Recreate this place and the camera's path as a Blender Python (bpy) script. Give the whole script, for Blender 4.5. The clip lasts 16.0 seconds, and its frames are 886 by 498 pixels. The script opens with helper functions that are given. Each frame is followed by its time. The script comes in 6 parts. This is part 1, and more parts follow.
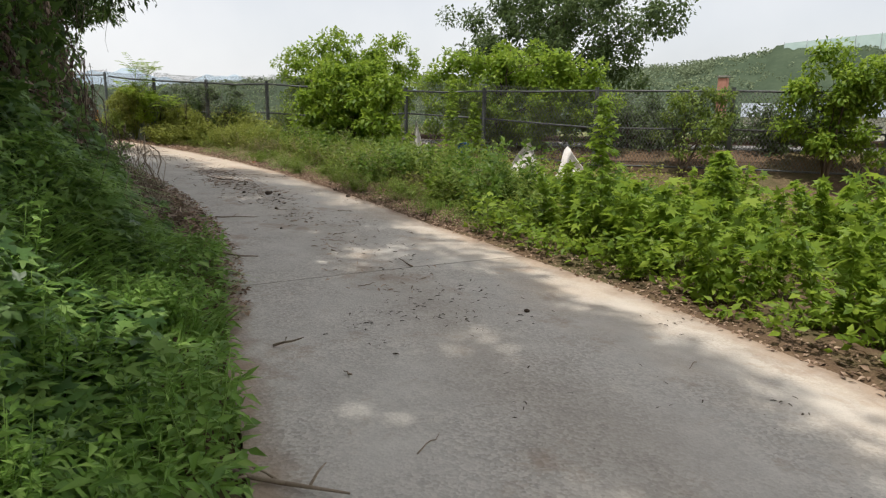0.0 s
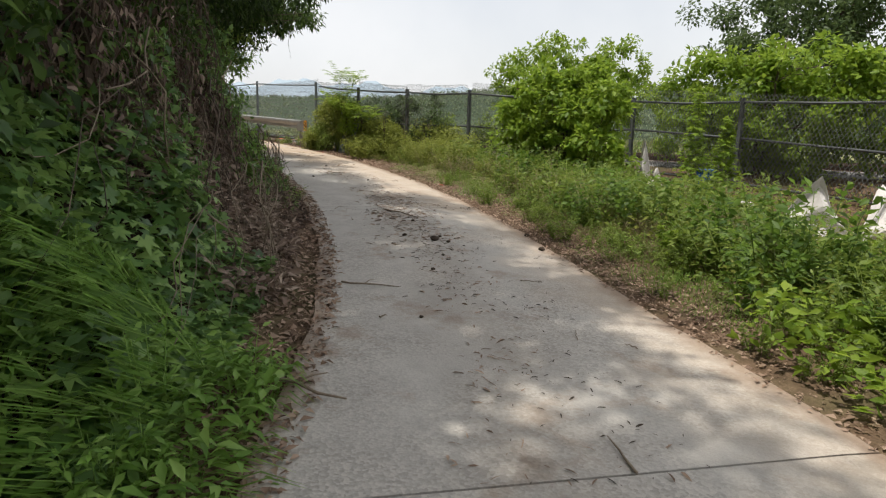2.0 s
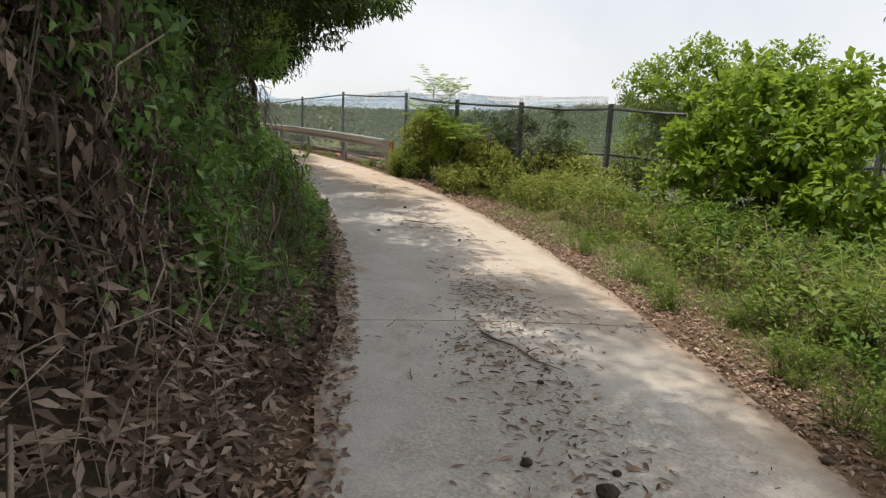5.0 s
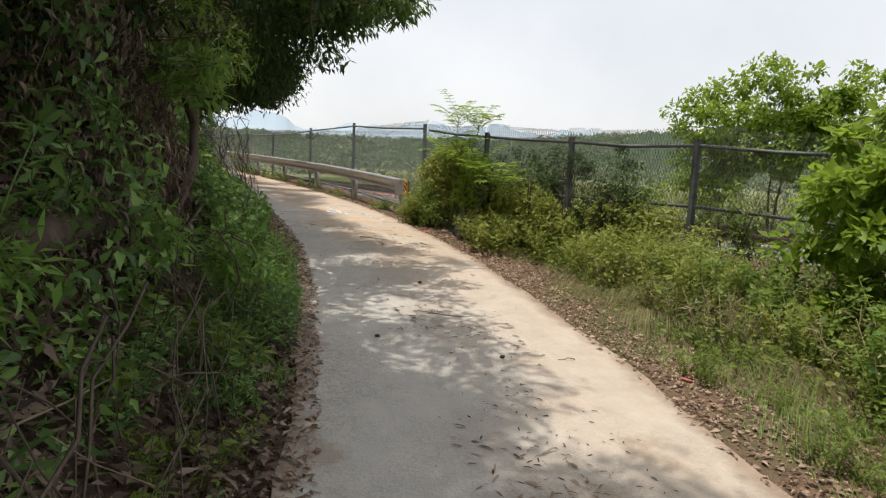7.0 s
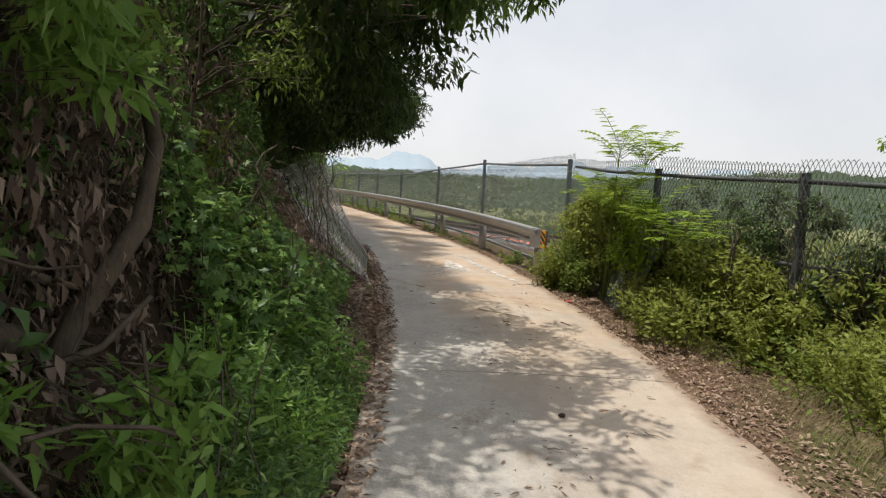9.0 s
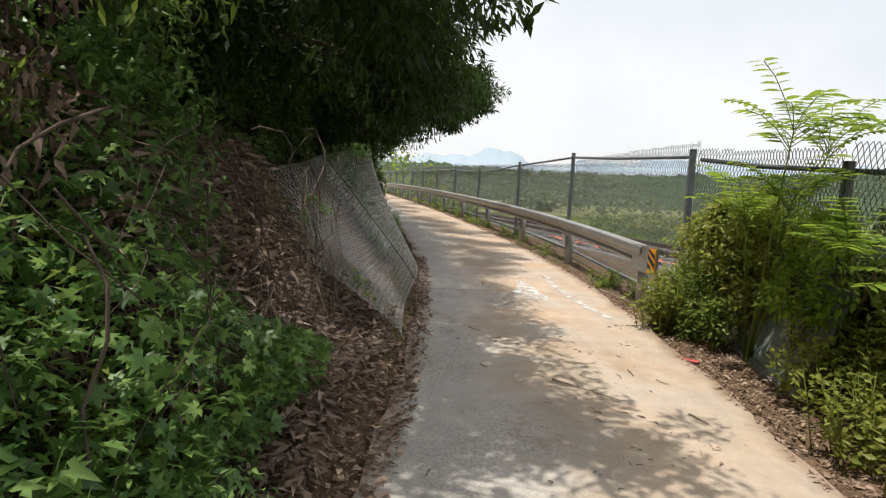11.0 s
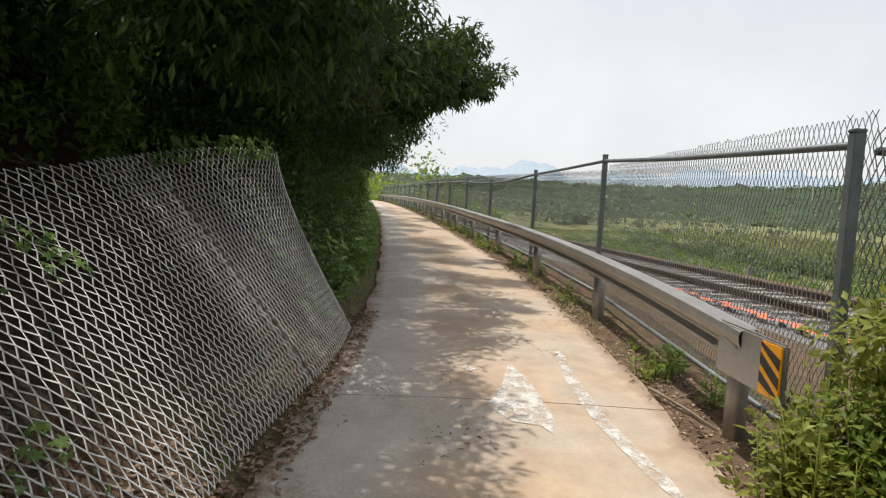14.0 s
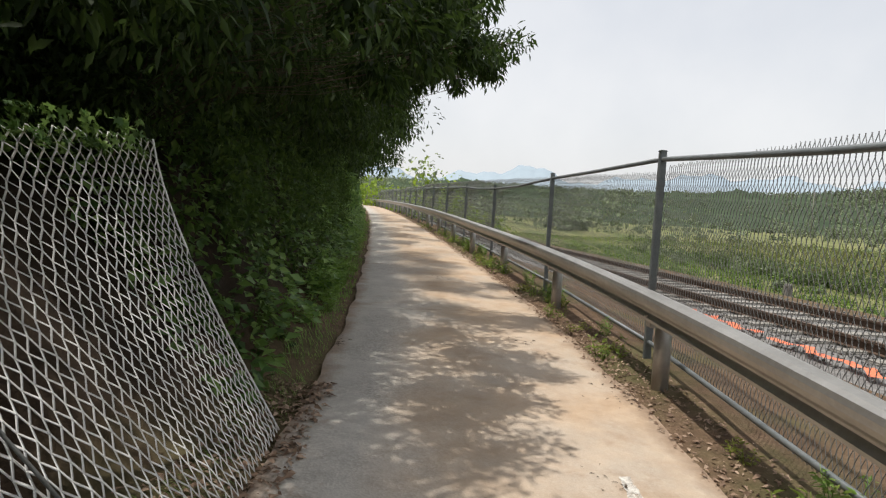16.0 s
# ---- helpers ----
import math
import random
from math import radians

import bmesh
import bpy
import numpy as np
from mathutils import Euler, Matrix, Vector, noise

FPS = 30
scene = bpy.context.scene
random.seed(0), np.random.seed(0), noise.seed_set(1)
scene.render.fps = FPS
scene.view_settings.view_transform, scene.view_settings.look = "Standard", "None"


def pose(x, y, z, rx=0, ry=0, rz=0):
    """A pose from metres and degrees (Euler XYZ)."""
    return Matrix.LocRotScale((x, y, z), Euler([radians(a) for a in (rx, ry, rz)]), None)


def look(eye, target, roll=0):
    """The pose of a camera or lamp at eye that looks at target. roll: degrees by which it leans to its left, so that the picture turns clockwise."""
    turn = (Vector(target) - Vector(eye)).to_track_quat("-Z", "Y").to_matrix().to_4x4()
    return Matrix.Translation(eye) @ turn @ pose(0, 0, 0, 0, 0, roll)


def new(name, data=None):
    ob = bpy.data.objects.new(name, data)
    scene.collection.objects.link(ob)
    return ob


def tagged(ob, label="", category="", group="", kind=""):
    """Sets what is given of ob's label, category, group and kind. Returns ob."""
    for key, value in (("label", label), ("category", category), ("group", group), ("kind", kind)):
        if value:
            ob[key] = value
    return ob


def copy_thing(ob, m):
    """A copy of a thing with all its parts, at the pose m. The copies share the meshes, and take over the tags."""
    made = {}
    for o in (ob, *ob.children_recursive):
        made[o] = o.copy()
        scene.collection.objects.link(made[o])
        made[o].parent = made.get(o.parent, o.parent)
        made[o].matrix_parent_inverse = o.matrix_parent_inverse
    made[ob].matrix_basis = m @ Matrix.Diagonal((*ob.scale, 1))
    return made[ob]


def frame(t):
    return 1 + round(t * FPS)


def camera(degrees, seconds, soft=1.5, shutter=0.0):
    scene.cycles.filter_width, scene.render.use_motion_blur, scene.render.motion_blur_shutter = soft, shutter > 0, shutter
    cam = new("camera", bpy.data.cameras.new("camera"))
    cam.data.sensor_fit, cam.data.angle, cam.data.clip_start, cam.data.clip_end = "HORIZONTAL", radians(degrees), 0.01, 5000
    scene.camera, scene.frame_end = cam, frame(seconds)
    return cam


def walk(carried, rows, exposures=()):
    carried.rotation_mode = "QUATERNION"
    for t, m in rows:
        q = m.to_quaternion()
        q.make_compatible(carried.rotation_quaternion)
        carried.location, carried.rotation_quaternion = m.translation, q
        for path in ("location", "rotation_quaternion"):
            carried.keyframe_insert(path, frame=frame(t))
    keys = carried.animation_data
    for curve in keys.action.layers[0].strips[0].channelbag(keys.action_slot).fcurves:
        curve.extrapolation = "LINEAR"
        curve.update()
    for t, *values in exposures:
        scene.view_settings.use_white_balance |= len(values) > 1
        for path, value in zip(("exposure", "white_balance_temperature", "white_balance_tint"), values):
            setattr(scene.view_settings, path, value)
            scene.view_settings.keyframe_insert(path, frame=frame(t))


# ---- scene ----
cam = camera(70.3, 16.0, soft=1.25)
METRES, EYE, TILT, LEAN, TURN = 21.6, 1.35, 0.0, 0.0, 34.5
ROWS = [
    (0.0, 0.0, 0.0, 0.0, 0.12, -11.1, -0.62),
    (0.5, 0.0019, 0.0295, 0.0016, 4.62, -11.21, -0.64),
    (1.0, -0.0016, 0.0632, 0.0037, 8.63, -11.3, -1.19),
    (1.5, -0.0057, 0.0958, 0.0048, 13.43, -10.7, -1.19),
    (2.0, -0.012, 0.1301, 0.0065, 19.48, -10.56, -1.68),
    (2.5, -0.0212, 0.1617, 0.009, 22.39, -10.54, -1.8),
    (3.0, -0.0327, 0.1936, 0.011, 23.53, -10.59, -2.01),
    (3.5, -0.0467, 0.2239, 0.0135, 24.91, -10.6, -2.15),
    (4.0, -0.0619, 0.2543, 0.0153, 26.42, -10.59, -2.38),
    (6.5, -0.1441, 0.3865, 0.0244, 30.58, -8.26, -2.82),
    (7.0, -0.1602, 0.4167, 0.0286, 30.66, -7.28, -2.69),
    (7.5, -0.1777, 0.4435, 0.0304, 31.98, -4.76, -2.89),
    (8.0, -0.195, 0.4718, 0.031, 34.53, -3.96, -2.98),
    (8.5, -0.2148, 0.496, 0.0323, 38.77, -4.12, -3.17),
    (9.0, -0.2316, 0.5225, 0.0331, 43.17, -4.33, -3.19),
    (11.5, -0.3222, 0.6424, 0.0402, 51.78, -5.13, -3.35),
    (12.0, -0.338, 0.6679, 0.0418, 51.91, -5.09, -3.17),
    (12.5, -0.3583, 0.6923, 0.043, 51.85, -5.1, -3.32),
    (13.0, -0.3769, 0.7156, 0.0444, 52.18, -5.04, -3.2),
    (13.5, -0.3982, 0.7365, 0.0445, 53.72, -4.52, -3.45),
    (14.0, -0.4182, 0.757, 0.0455, 54.51, -4.12, -3.19),
    (14.5, -0.4415, 0.7777, 0.0466, 54.65, -3.7, -3.37),
    (15.0, -0.4631, 0.7963, 0.0475, 54.67, -3.59, -3.23),
    (15.5, -0.4867, 0.8128, 0.0485, 54.52, -3.61, -3.44),
    (16.0, -0.5098, 0.8254, 0.0502, 54.34, -3.68, -3.35),
]
EXPOSURES = [(0.0, 0.0), (3.0, 0.03), (6.5, 0.05), (8.0, 0.0), (9.0, -0.06), (11.5, 0.15), (12.5, 0.11), (13.5, 0.04), (15.0, -0.08), (16.0, -0.08)]
walk(cam, [(t, pose(0, 0, EYE, TILT, LEAN, TURN) @ pose(METRES * x, METRES * y, METRES * z, 90 + pitch, roll, yaw)) for t, x, y, z, yaw, pitch, roll in ROWS], EXPOSURES)

# ---------- world, sun ----------
world = bpy.data.worlds.new("sky")
scene.world = world
world.use_nodes = True
wn, wl = world.node_tree.nodes, world.node_tree.links
wn.clear()
SUN_EL, SUN_AZ = 75.0, 184.0          # azimuth clockwise from +y
sky = wn.new("ShaderNodeTexSky")
sky.sky_type = "NISHITA"
sky.sun_disc = False
sky.sun_elevation, sky.sun_rotation = radians(SUN_EL), radians(SUN_AZ)
sky.dust_density, sky.air_density, sky.ozone_density = 4.0, 1.0, 1.0
bg = wn.new("ShaderNodeBackground")
bg.inputs["Strength"].default_value = 0.146
haze = wn.new("ShaderNodeMix")
haze.data_type = "RGBA"
wt, wnoise, wramp = wn.new("ShaderNodeTexCoord"), wn.new("ShaderNodeTexNoise"), wn.new("ShaderNodeMapRange")
wnoise.inputs["Scale"].default_value, wnoise.inputs["Detail"].default_value = 2.2, 7
wramp.inputs[1].default_value, wramp.inputs[2].default_value = 0.3, 0.7
wramp.inputs[3].default_value, wramp.inputs[4].default_value = 0.56, 0.9
wl.new(wt.outputs["Generated"], wnoise.inputs["Vector"])
wl.new(wnoise.outputs[0], wramp.inputs[0])
wl.new(wramp.outputs[0], haze.inputs[0])
haze.inputs[7].default_value = (7.0, 7.02, 7.08, 1)   # high thin cloud and summer haze
wo = wn.new("ShaderNodeOutputWorld")
wl.new(sky.outputs[0], haze.inputs[6])
wl.new(haze.outputs[2], bg.inputs[0])
wl.new(bg.outputs[0], wo.inputs[0])

sun = new("sun", bpy.data.lights.new("sun", "SUN"))
sun.data.energy, sun.data.angle, sun.data.color = 4.0, radians(0.8), (1.0, 0.95, 0.87)
sd = Vector((math.sin(radians(SUN_AZ)) * math.cos(radians(SUN_EL)), math.cos(radians(SUN_AZ)) * math.cos(radians(SUN_EL)), math.sin(radians(SUN_EL))))
sun.matrix_world = look(sd * 60, (0, 0, 0))

RNG = np.random.default_rng(11)


# ---------- materials ----------
class Nodes:
    def __init__(self, name):
        self.m = bpy.data.materials.new(name)
        self.m.use_nodes = True
        self.t = self.m.node_tree
        self.t.nodes.clear()
        self.out = self.t.nodes.new("ShaderNodeOutputMaterial")

    def add(self, kind, **values):
        n = self.t.nodes.new(kind)
        for k, v in values.items():
            if k == "op":
                n.operation = v
            elif k == "data":
                n.data_type = v
        return n

    def link(self, a, b):
        self.t.links.new(a, b)

    def coords(self, which="Object"):
        return self.add("ShaderNodeTexCoord").outputs[which]

    def noise(self, vec, scale, detail=5, rough=0.6, stretch=None):
        if stretch:
            mp = self.add("ShaderNodeMapping")
            mp.inputs["Scale"].default_value = stretch
            self.link(vec, mp.inputs[0])
            vec = mp.outputs[0]
        n = self.add("ShaderNodeTexNoise")
        n.inputs["Scale"].default_value, n.inputs["Detail"].default_value, n.inputs["Roughness"].default_value = scale, detail, rough
        self.link(vec, n.inputs["Vector"])
        return n.outputs["Fac"]

    def ramp(self, fac, stops):
        r = self.add("ShaderNodeValToRGB")
        while len(r.color_ramp.elements) < len(stops):
            r.color_ramp.elements.new(0.5)
        for e, (p, c) in zip(r.color_ramp.elements, stops):
            e.position, e.color = p, (*c, 1) if len(c) == 3 else c
        self.link(fac, r.inputs[0])
        return r.outputs[0]

    def mix(self, fac, a, b, blend="MIX"):
        n = self.add("ShaderNodeMix", data="RGBA")
        n.blend_type = blend
        for sock, v in ((n.inputs[0], fac), (n.inputs[6], a), (n.inputs[7], b)):
            if isinstance(v, (int, float)):
                sock.default_value = v
            elif isinstance(v, tuple):
                sock.default_value = (*v, 1)
            else:
                self.link(v, sock)
        return n.outputs[2]

    def math(self, op, a, b=0.0):
        n = self.add("ShaderNodeMath", op=op)
        for sock, v in ((n.inputs[0], a), (n.inputs[1], b)):
            if isinstance(v, (int, float)):
                sock.default_value = v
            else:
                self.link(v, sock)
        return n.outputs[0]

    def bump(self, height, strength, distance=0.01):
        n = self.add("ShaderNodeBump")
        n.inputs["Strength"].default_value, n.inputs["Distance"].default_value = strength, distance
        self.link(height, n.inputs["Height"])
        return n.outputs[0]

    def surface(self, colour, rough=0.8, metal=0.0, normal=None, spec=0.3):
        p = self.add("ShaderNodeBsdfPrincipled")
        for sock, v in ((p.inputs["Base Color"], colour), (p.inputs["Roughness"], rough), (p.inputs["Metallic"], metal)):
            if isinstance(v, (int, float)):
                sock.default_value = v
            elif isinstance(v, tuple):
                sock.default_value = (*v, 1)
            else:
                self.link(v, sock)
        p.inputs["Specular IOR Level"].default_value = spec
        if normal:
            self.link(normal, p.inputs["Normal"])
        self.link(p.outputs[0], self.out.inputs[0])
        return p


def plain(name, a, b, scale=6.0, rough=0.8, metal=0.0, bump=0.3, grain=60.0, spec=0.3, stretch=None):
    n = Nodes(name)
    v = n.coords()
    big, fine = n.noise(v, scale, stretch=stretch), n.noise(v, grain, 3, stretch=stretch)
    fac = n.math("ADD", n.math("MULTIPLY", big, 0.65), n.math("MULTIPLY", fine, 0.35))
    col = n.ramp(fac, [(0.3, a), (0.7, b)])
    n.surface(col, rough, metal, n.bump(fine, bump, 0.006), spec)
    return n.m


def leafy(name, dark, mid, light, translucent=0.35, rough=0.5, spec=0.3):
    """Leaf colours that differ from leaf to leaf, with light passing through the blade."""
    n = Nodes(name)
    rnd = n.add("ShaderNodeNewGeometry").outputs["Random Per Island"]
    col = n.ramp(rnd, [(0.0, dark), (0.5, mid), (1.0, light)])
    v = n.coords()
    col = n.mix(n.math("MULTIPLY", n.noise(v, 0.9, 3), 0.55), col, dark)
    p = n.surface(col, rough, 0, None, spec)
    tr = n.add("ShaderNodeBsdfTranslucent")
    n.link(n.mix(0.5, col, light), tr.inputs[0])
    mx = n.add("ShaderNodeMixShader")
    mx.inputs[0].default_value = translucent
    n.link(p.outputs[0], mx.inputs[1])
    n.link(tr.outputs[0], mx.inputs[2])
    n.link(mx.outputs[0], n.out.inputs[0])
    return n.m


def concrete_road():
    n = Nodes("road concrete")
    v = n.coords()
    uv = n.add("ShaderNodeUVMap").outputs[0]
    sep = n.add("ShaderNodeSeparateXYZ")
    n.link(uv, sep.inputs[0])
    across, along = sep.outputs[0], sep.outputs[1]
    agg = n.add("ShaderNodeTexVoronoi")
    agg.inputs["Scale"].default_value = 62
    n.link(v, agg.inputs["Vector"])
    fine = n.noise(v, 140, 3)
    blot = n.noise(v, 0.8, 6, 0.65)
    blot2 = n.noise(v, 3.5, 5, 0.7)
    grey = n.ramp(n.math("ADD", n.math("MULTIPLY", blot2, 0.6), n.math("MULTIPLY", fine, 0.4)), [(0.3, (0.36, 0.337, 0.305)), (0.52, (0.47, 0.442, 0.40)), (0.72, (0.57, 0.54, 0.49))])
    stone = n.ramp(agg.outputs["Color"], [(0.2, (0.20, 0.182, 0.158)), (0.8, (0.56, 0.51, 0.45))])
    grey = n.mix(n.math("MULTIPLY", n.ramp(n.noise(v, 1.2, 4), [(0.36, (0, 0, 0)), (0.6, (1, 1, 1))]), 0.42), grey, stone)
    # wind-blown sand lies along the outer edge and widens down the road
    edge = n.math("ADD", n.math("MULTIPLY", across, 0.85), n.math("MULTIPLY", n.math("SUBTRACT", blot, 0.5), 0.8))
    grow = n.math("MULTIPLY", n.math("MINIMUM", n.math("MAXIMUM", n.math("SUBTRACT", along, 5.0), 0.0), 12.0), 0.034)
    sandf = n.ramp(n.math("ADD", edge, grow), [(0.60, (0, 0, 0)), (0.86, (1, 1, 1))])
    sand = n.ramp(n.math("ADD", n.math("MULTIPLY", fine, 0.5), n.math("MULTIPLY", blot2, 0.5)), [(0.3, (0.36, 0.285, 0.215)), (0.7, (0.52, 0.43, 0.34))])
    col = n.mix(n.math("MULTIPLY", sandf, n.math("ADD", 0.35, n.math("MULTIPLY", n.noise(v, 2.1, 6, 0.7), 0.8))), grey, sand)
    soil = n.ramp(n.noise(v, 1.7, 6, 0.7), [(0.56, (0, 0, 0)), (0.68, (1, 1, 1))])
    col = n.mix(n.math("MULTIPLY", soil, 0.5), col, (0.25, 0.165, 0.105))
    tan = n.math("MULTIPLY", n.ramp(n.noise(v, 0.9, 5, 0.65), [(0.36, (0, 0, 0)), (0.62, (1, 1, 1))]), n.math("MINIMUM", n.math("MAXIMUM", n.math("MULTIPLY", n.math("SUBTRACT", along, 13.0), 0.14), 0.0), 0.8))
    tan = n.math("MULTIPLY", tan, n.ramp(across, [(0.18, (0, 0, 0)), (0.42, (1, 1, 1))]))
    col = n.mix(tan, col, n.ramp(blot2, [(0.3, (0.40, 0.275, 0.175)), (0.7, (0.55, 0.41, 0.285))]))
    # earth creeps in from both edges
    rim = n.math("ABSOLUTE", n.math("SUBTRACT", across, 0.5))
    rim = n.ramp(n.math("ADD", rim, n.math("MULTIPLY", n.math("SUBTRACT", n.noise(v, 2.6, 6, 0.7), 0.5), 0.16)), [(0.435, (0, 0, 0)), (0.495, (1, 1, 1))])
    col = n.mix(n.math("MULTIPLY", rim, 0.8), col, n.ramp(blot2, [(0.3, (0.19, 0.13, 0.09)), (0.7, (0.33, 0.24, 0.17))]))
    # muddy middle strip
    mid = n.ramp(n.math("ABSOLUTE", n.math("SUBTRACT", n.math("ADD", across, n.math("MULTIPLY", n.math("SUBTRACT", blot, 0.5), 0.5)), 0.46)), [(0.02, (1, 1, 1)), (0.17, (0, 0, 0))])
    col = n.mix(n.math("MULTIPLY", mid, 0.25), col, (0.22, 0.175, 0.13))
    h = n.math("ADD", n.math("MULTIPLY", fine, 0.6), n.math("MULTIPLY", agg.outputs["Distance"], 1.0))
    n.surface(col, 0.9, 0, n.bump(h, 0.45, 0.005), 0.2)
    return n.m


def worn_paint():
    n = Nodes("worn white paint")
    v = n.coords()
    both = n.math("ADD", n.math("MULTIPLY", n.noise(v, 7, 5, 0.7), 0.7), n.math("MULTIPLY", n.noise(v, 45, 4, 0.7), 0.3))
    worn = n.ramp(both, [(0.40, (0, 0, 0)), (0.58, (1, 1, 1))])
    p = n.surface(n.ramp(n.noise(v, 60, 3), [(0.3, (0.55, 0.52, 0.47)), (0.7, (0.70, 0.68, 0.64))]), 0.85, 0, n.bump(n.noise(v, 90, 3), 0.3, 0.004), 0.2)
    gone = n.add("ShaderNodeBsdfTransparent")
    mx = n.add("ShaderNodeMixShader")
    n.link(worn, mx.inputs[0])
    n.link(gone.outputs[0], mx.inputs[1])
    n.link(p.outputs[0], mx.inputs[2])
    n.link(mx.outputs[0], n.out.inputs[0])
    return n.m


def ground_mat():
    n = Nodes("earth")
    v = n.coords()
    a, b, c = n.noise(v, 0.7, 6), n.noise(v, 7, 6, 0.7), n.noise(v, 60, 3)
    fac = n.math("ADD", n.math("MULTIPLY", b, 0.6), n.math("MULTIPLY", c, 0.4))
    col = n.ramp(fac, [(0.3, (0.055, 0.036, 0.024)), (0.55, (0.15, 0.10, 0.065)), (0.75, (0.27, 0.195, 0.13))])
    green = n.ramp(a, [(0.47, (0, 0, 0)), (0.6, (1, 1, 1))])
    col = n.mix(n.math("MULTIPLY", green, 0.45), col, (0.07, 0.09, 0.03))
    # leaf mould of the bank, darkened to hold the shade among the leaves
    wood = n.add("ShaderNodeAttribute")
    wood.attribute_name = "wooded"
    shaded_mould = n.ramp(fac, [(0.3, (0.016, 0.012, 0.009)), (0.55, (0.042, 0.03, 0.021)), (0.75, (0.10, 0.072, 0.05))])
    col = n.mix(wood.outputs["Fac"], col, shaded_mould)
    # fields take over far from the road
    sep = n.add("ShaderNodeSeparateXYZ")
    n.link(v, sep.inputs[0])
    far = n.ramp(n.math("MULTIPLY", n.math("SUBTRACT", sep.outputs[1], 18.5), 0.1), [(0.0, (0, 0, 0)), (0.4, (1, 1, 1))])
    fld = n.noise(v, 0.05, 4, 0.6, (1, 2.6, 1))
    field = n.ramp(n.math("ADD", n.math("MULTIPLY", fld, 0.75), n.math("MULTIPLY", b, 0.25)), [(0.34, (0.065, 0.09, 0.035)), (0.44, (0.12, 0.145, 0.055)), (0.52, (0.22, 0.215, 0.10)), (0.58, (0.11, 0.135, 0.052)), (0.68, (0.075, 0.10, 0.04))])
    col = n.mix(far, col, field)
    n.surface(col, 0.95, 0, n.bump(fac, 0.8, 0.03), 0.1)
    return n.m


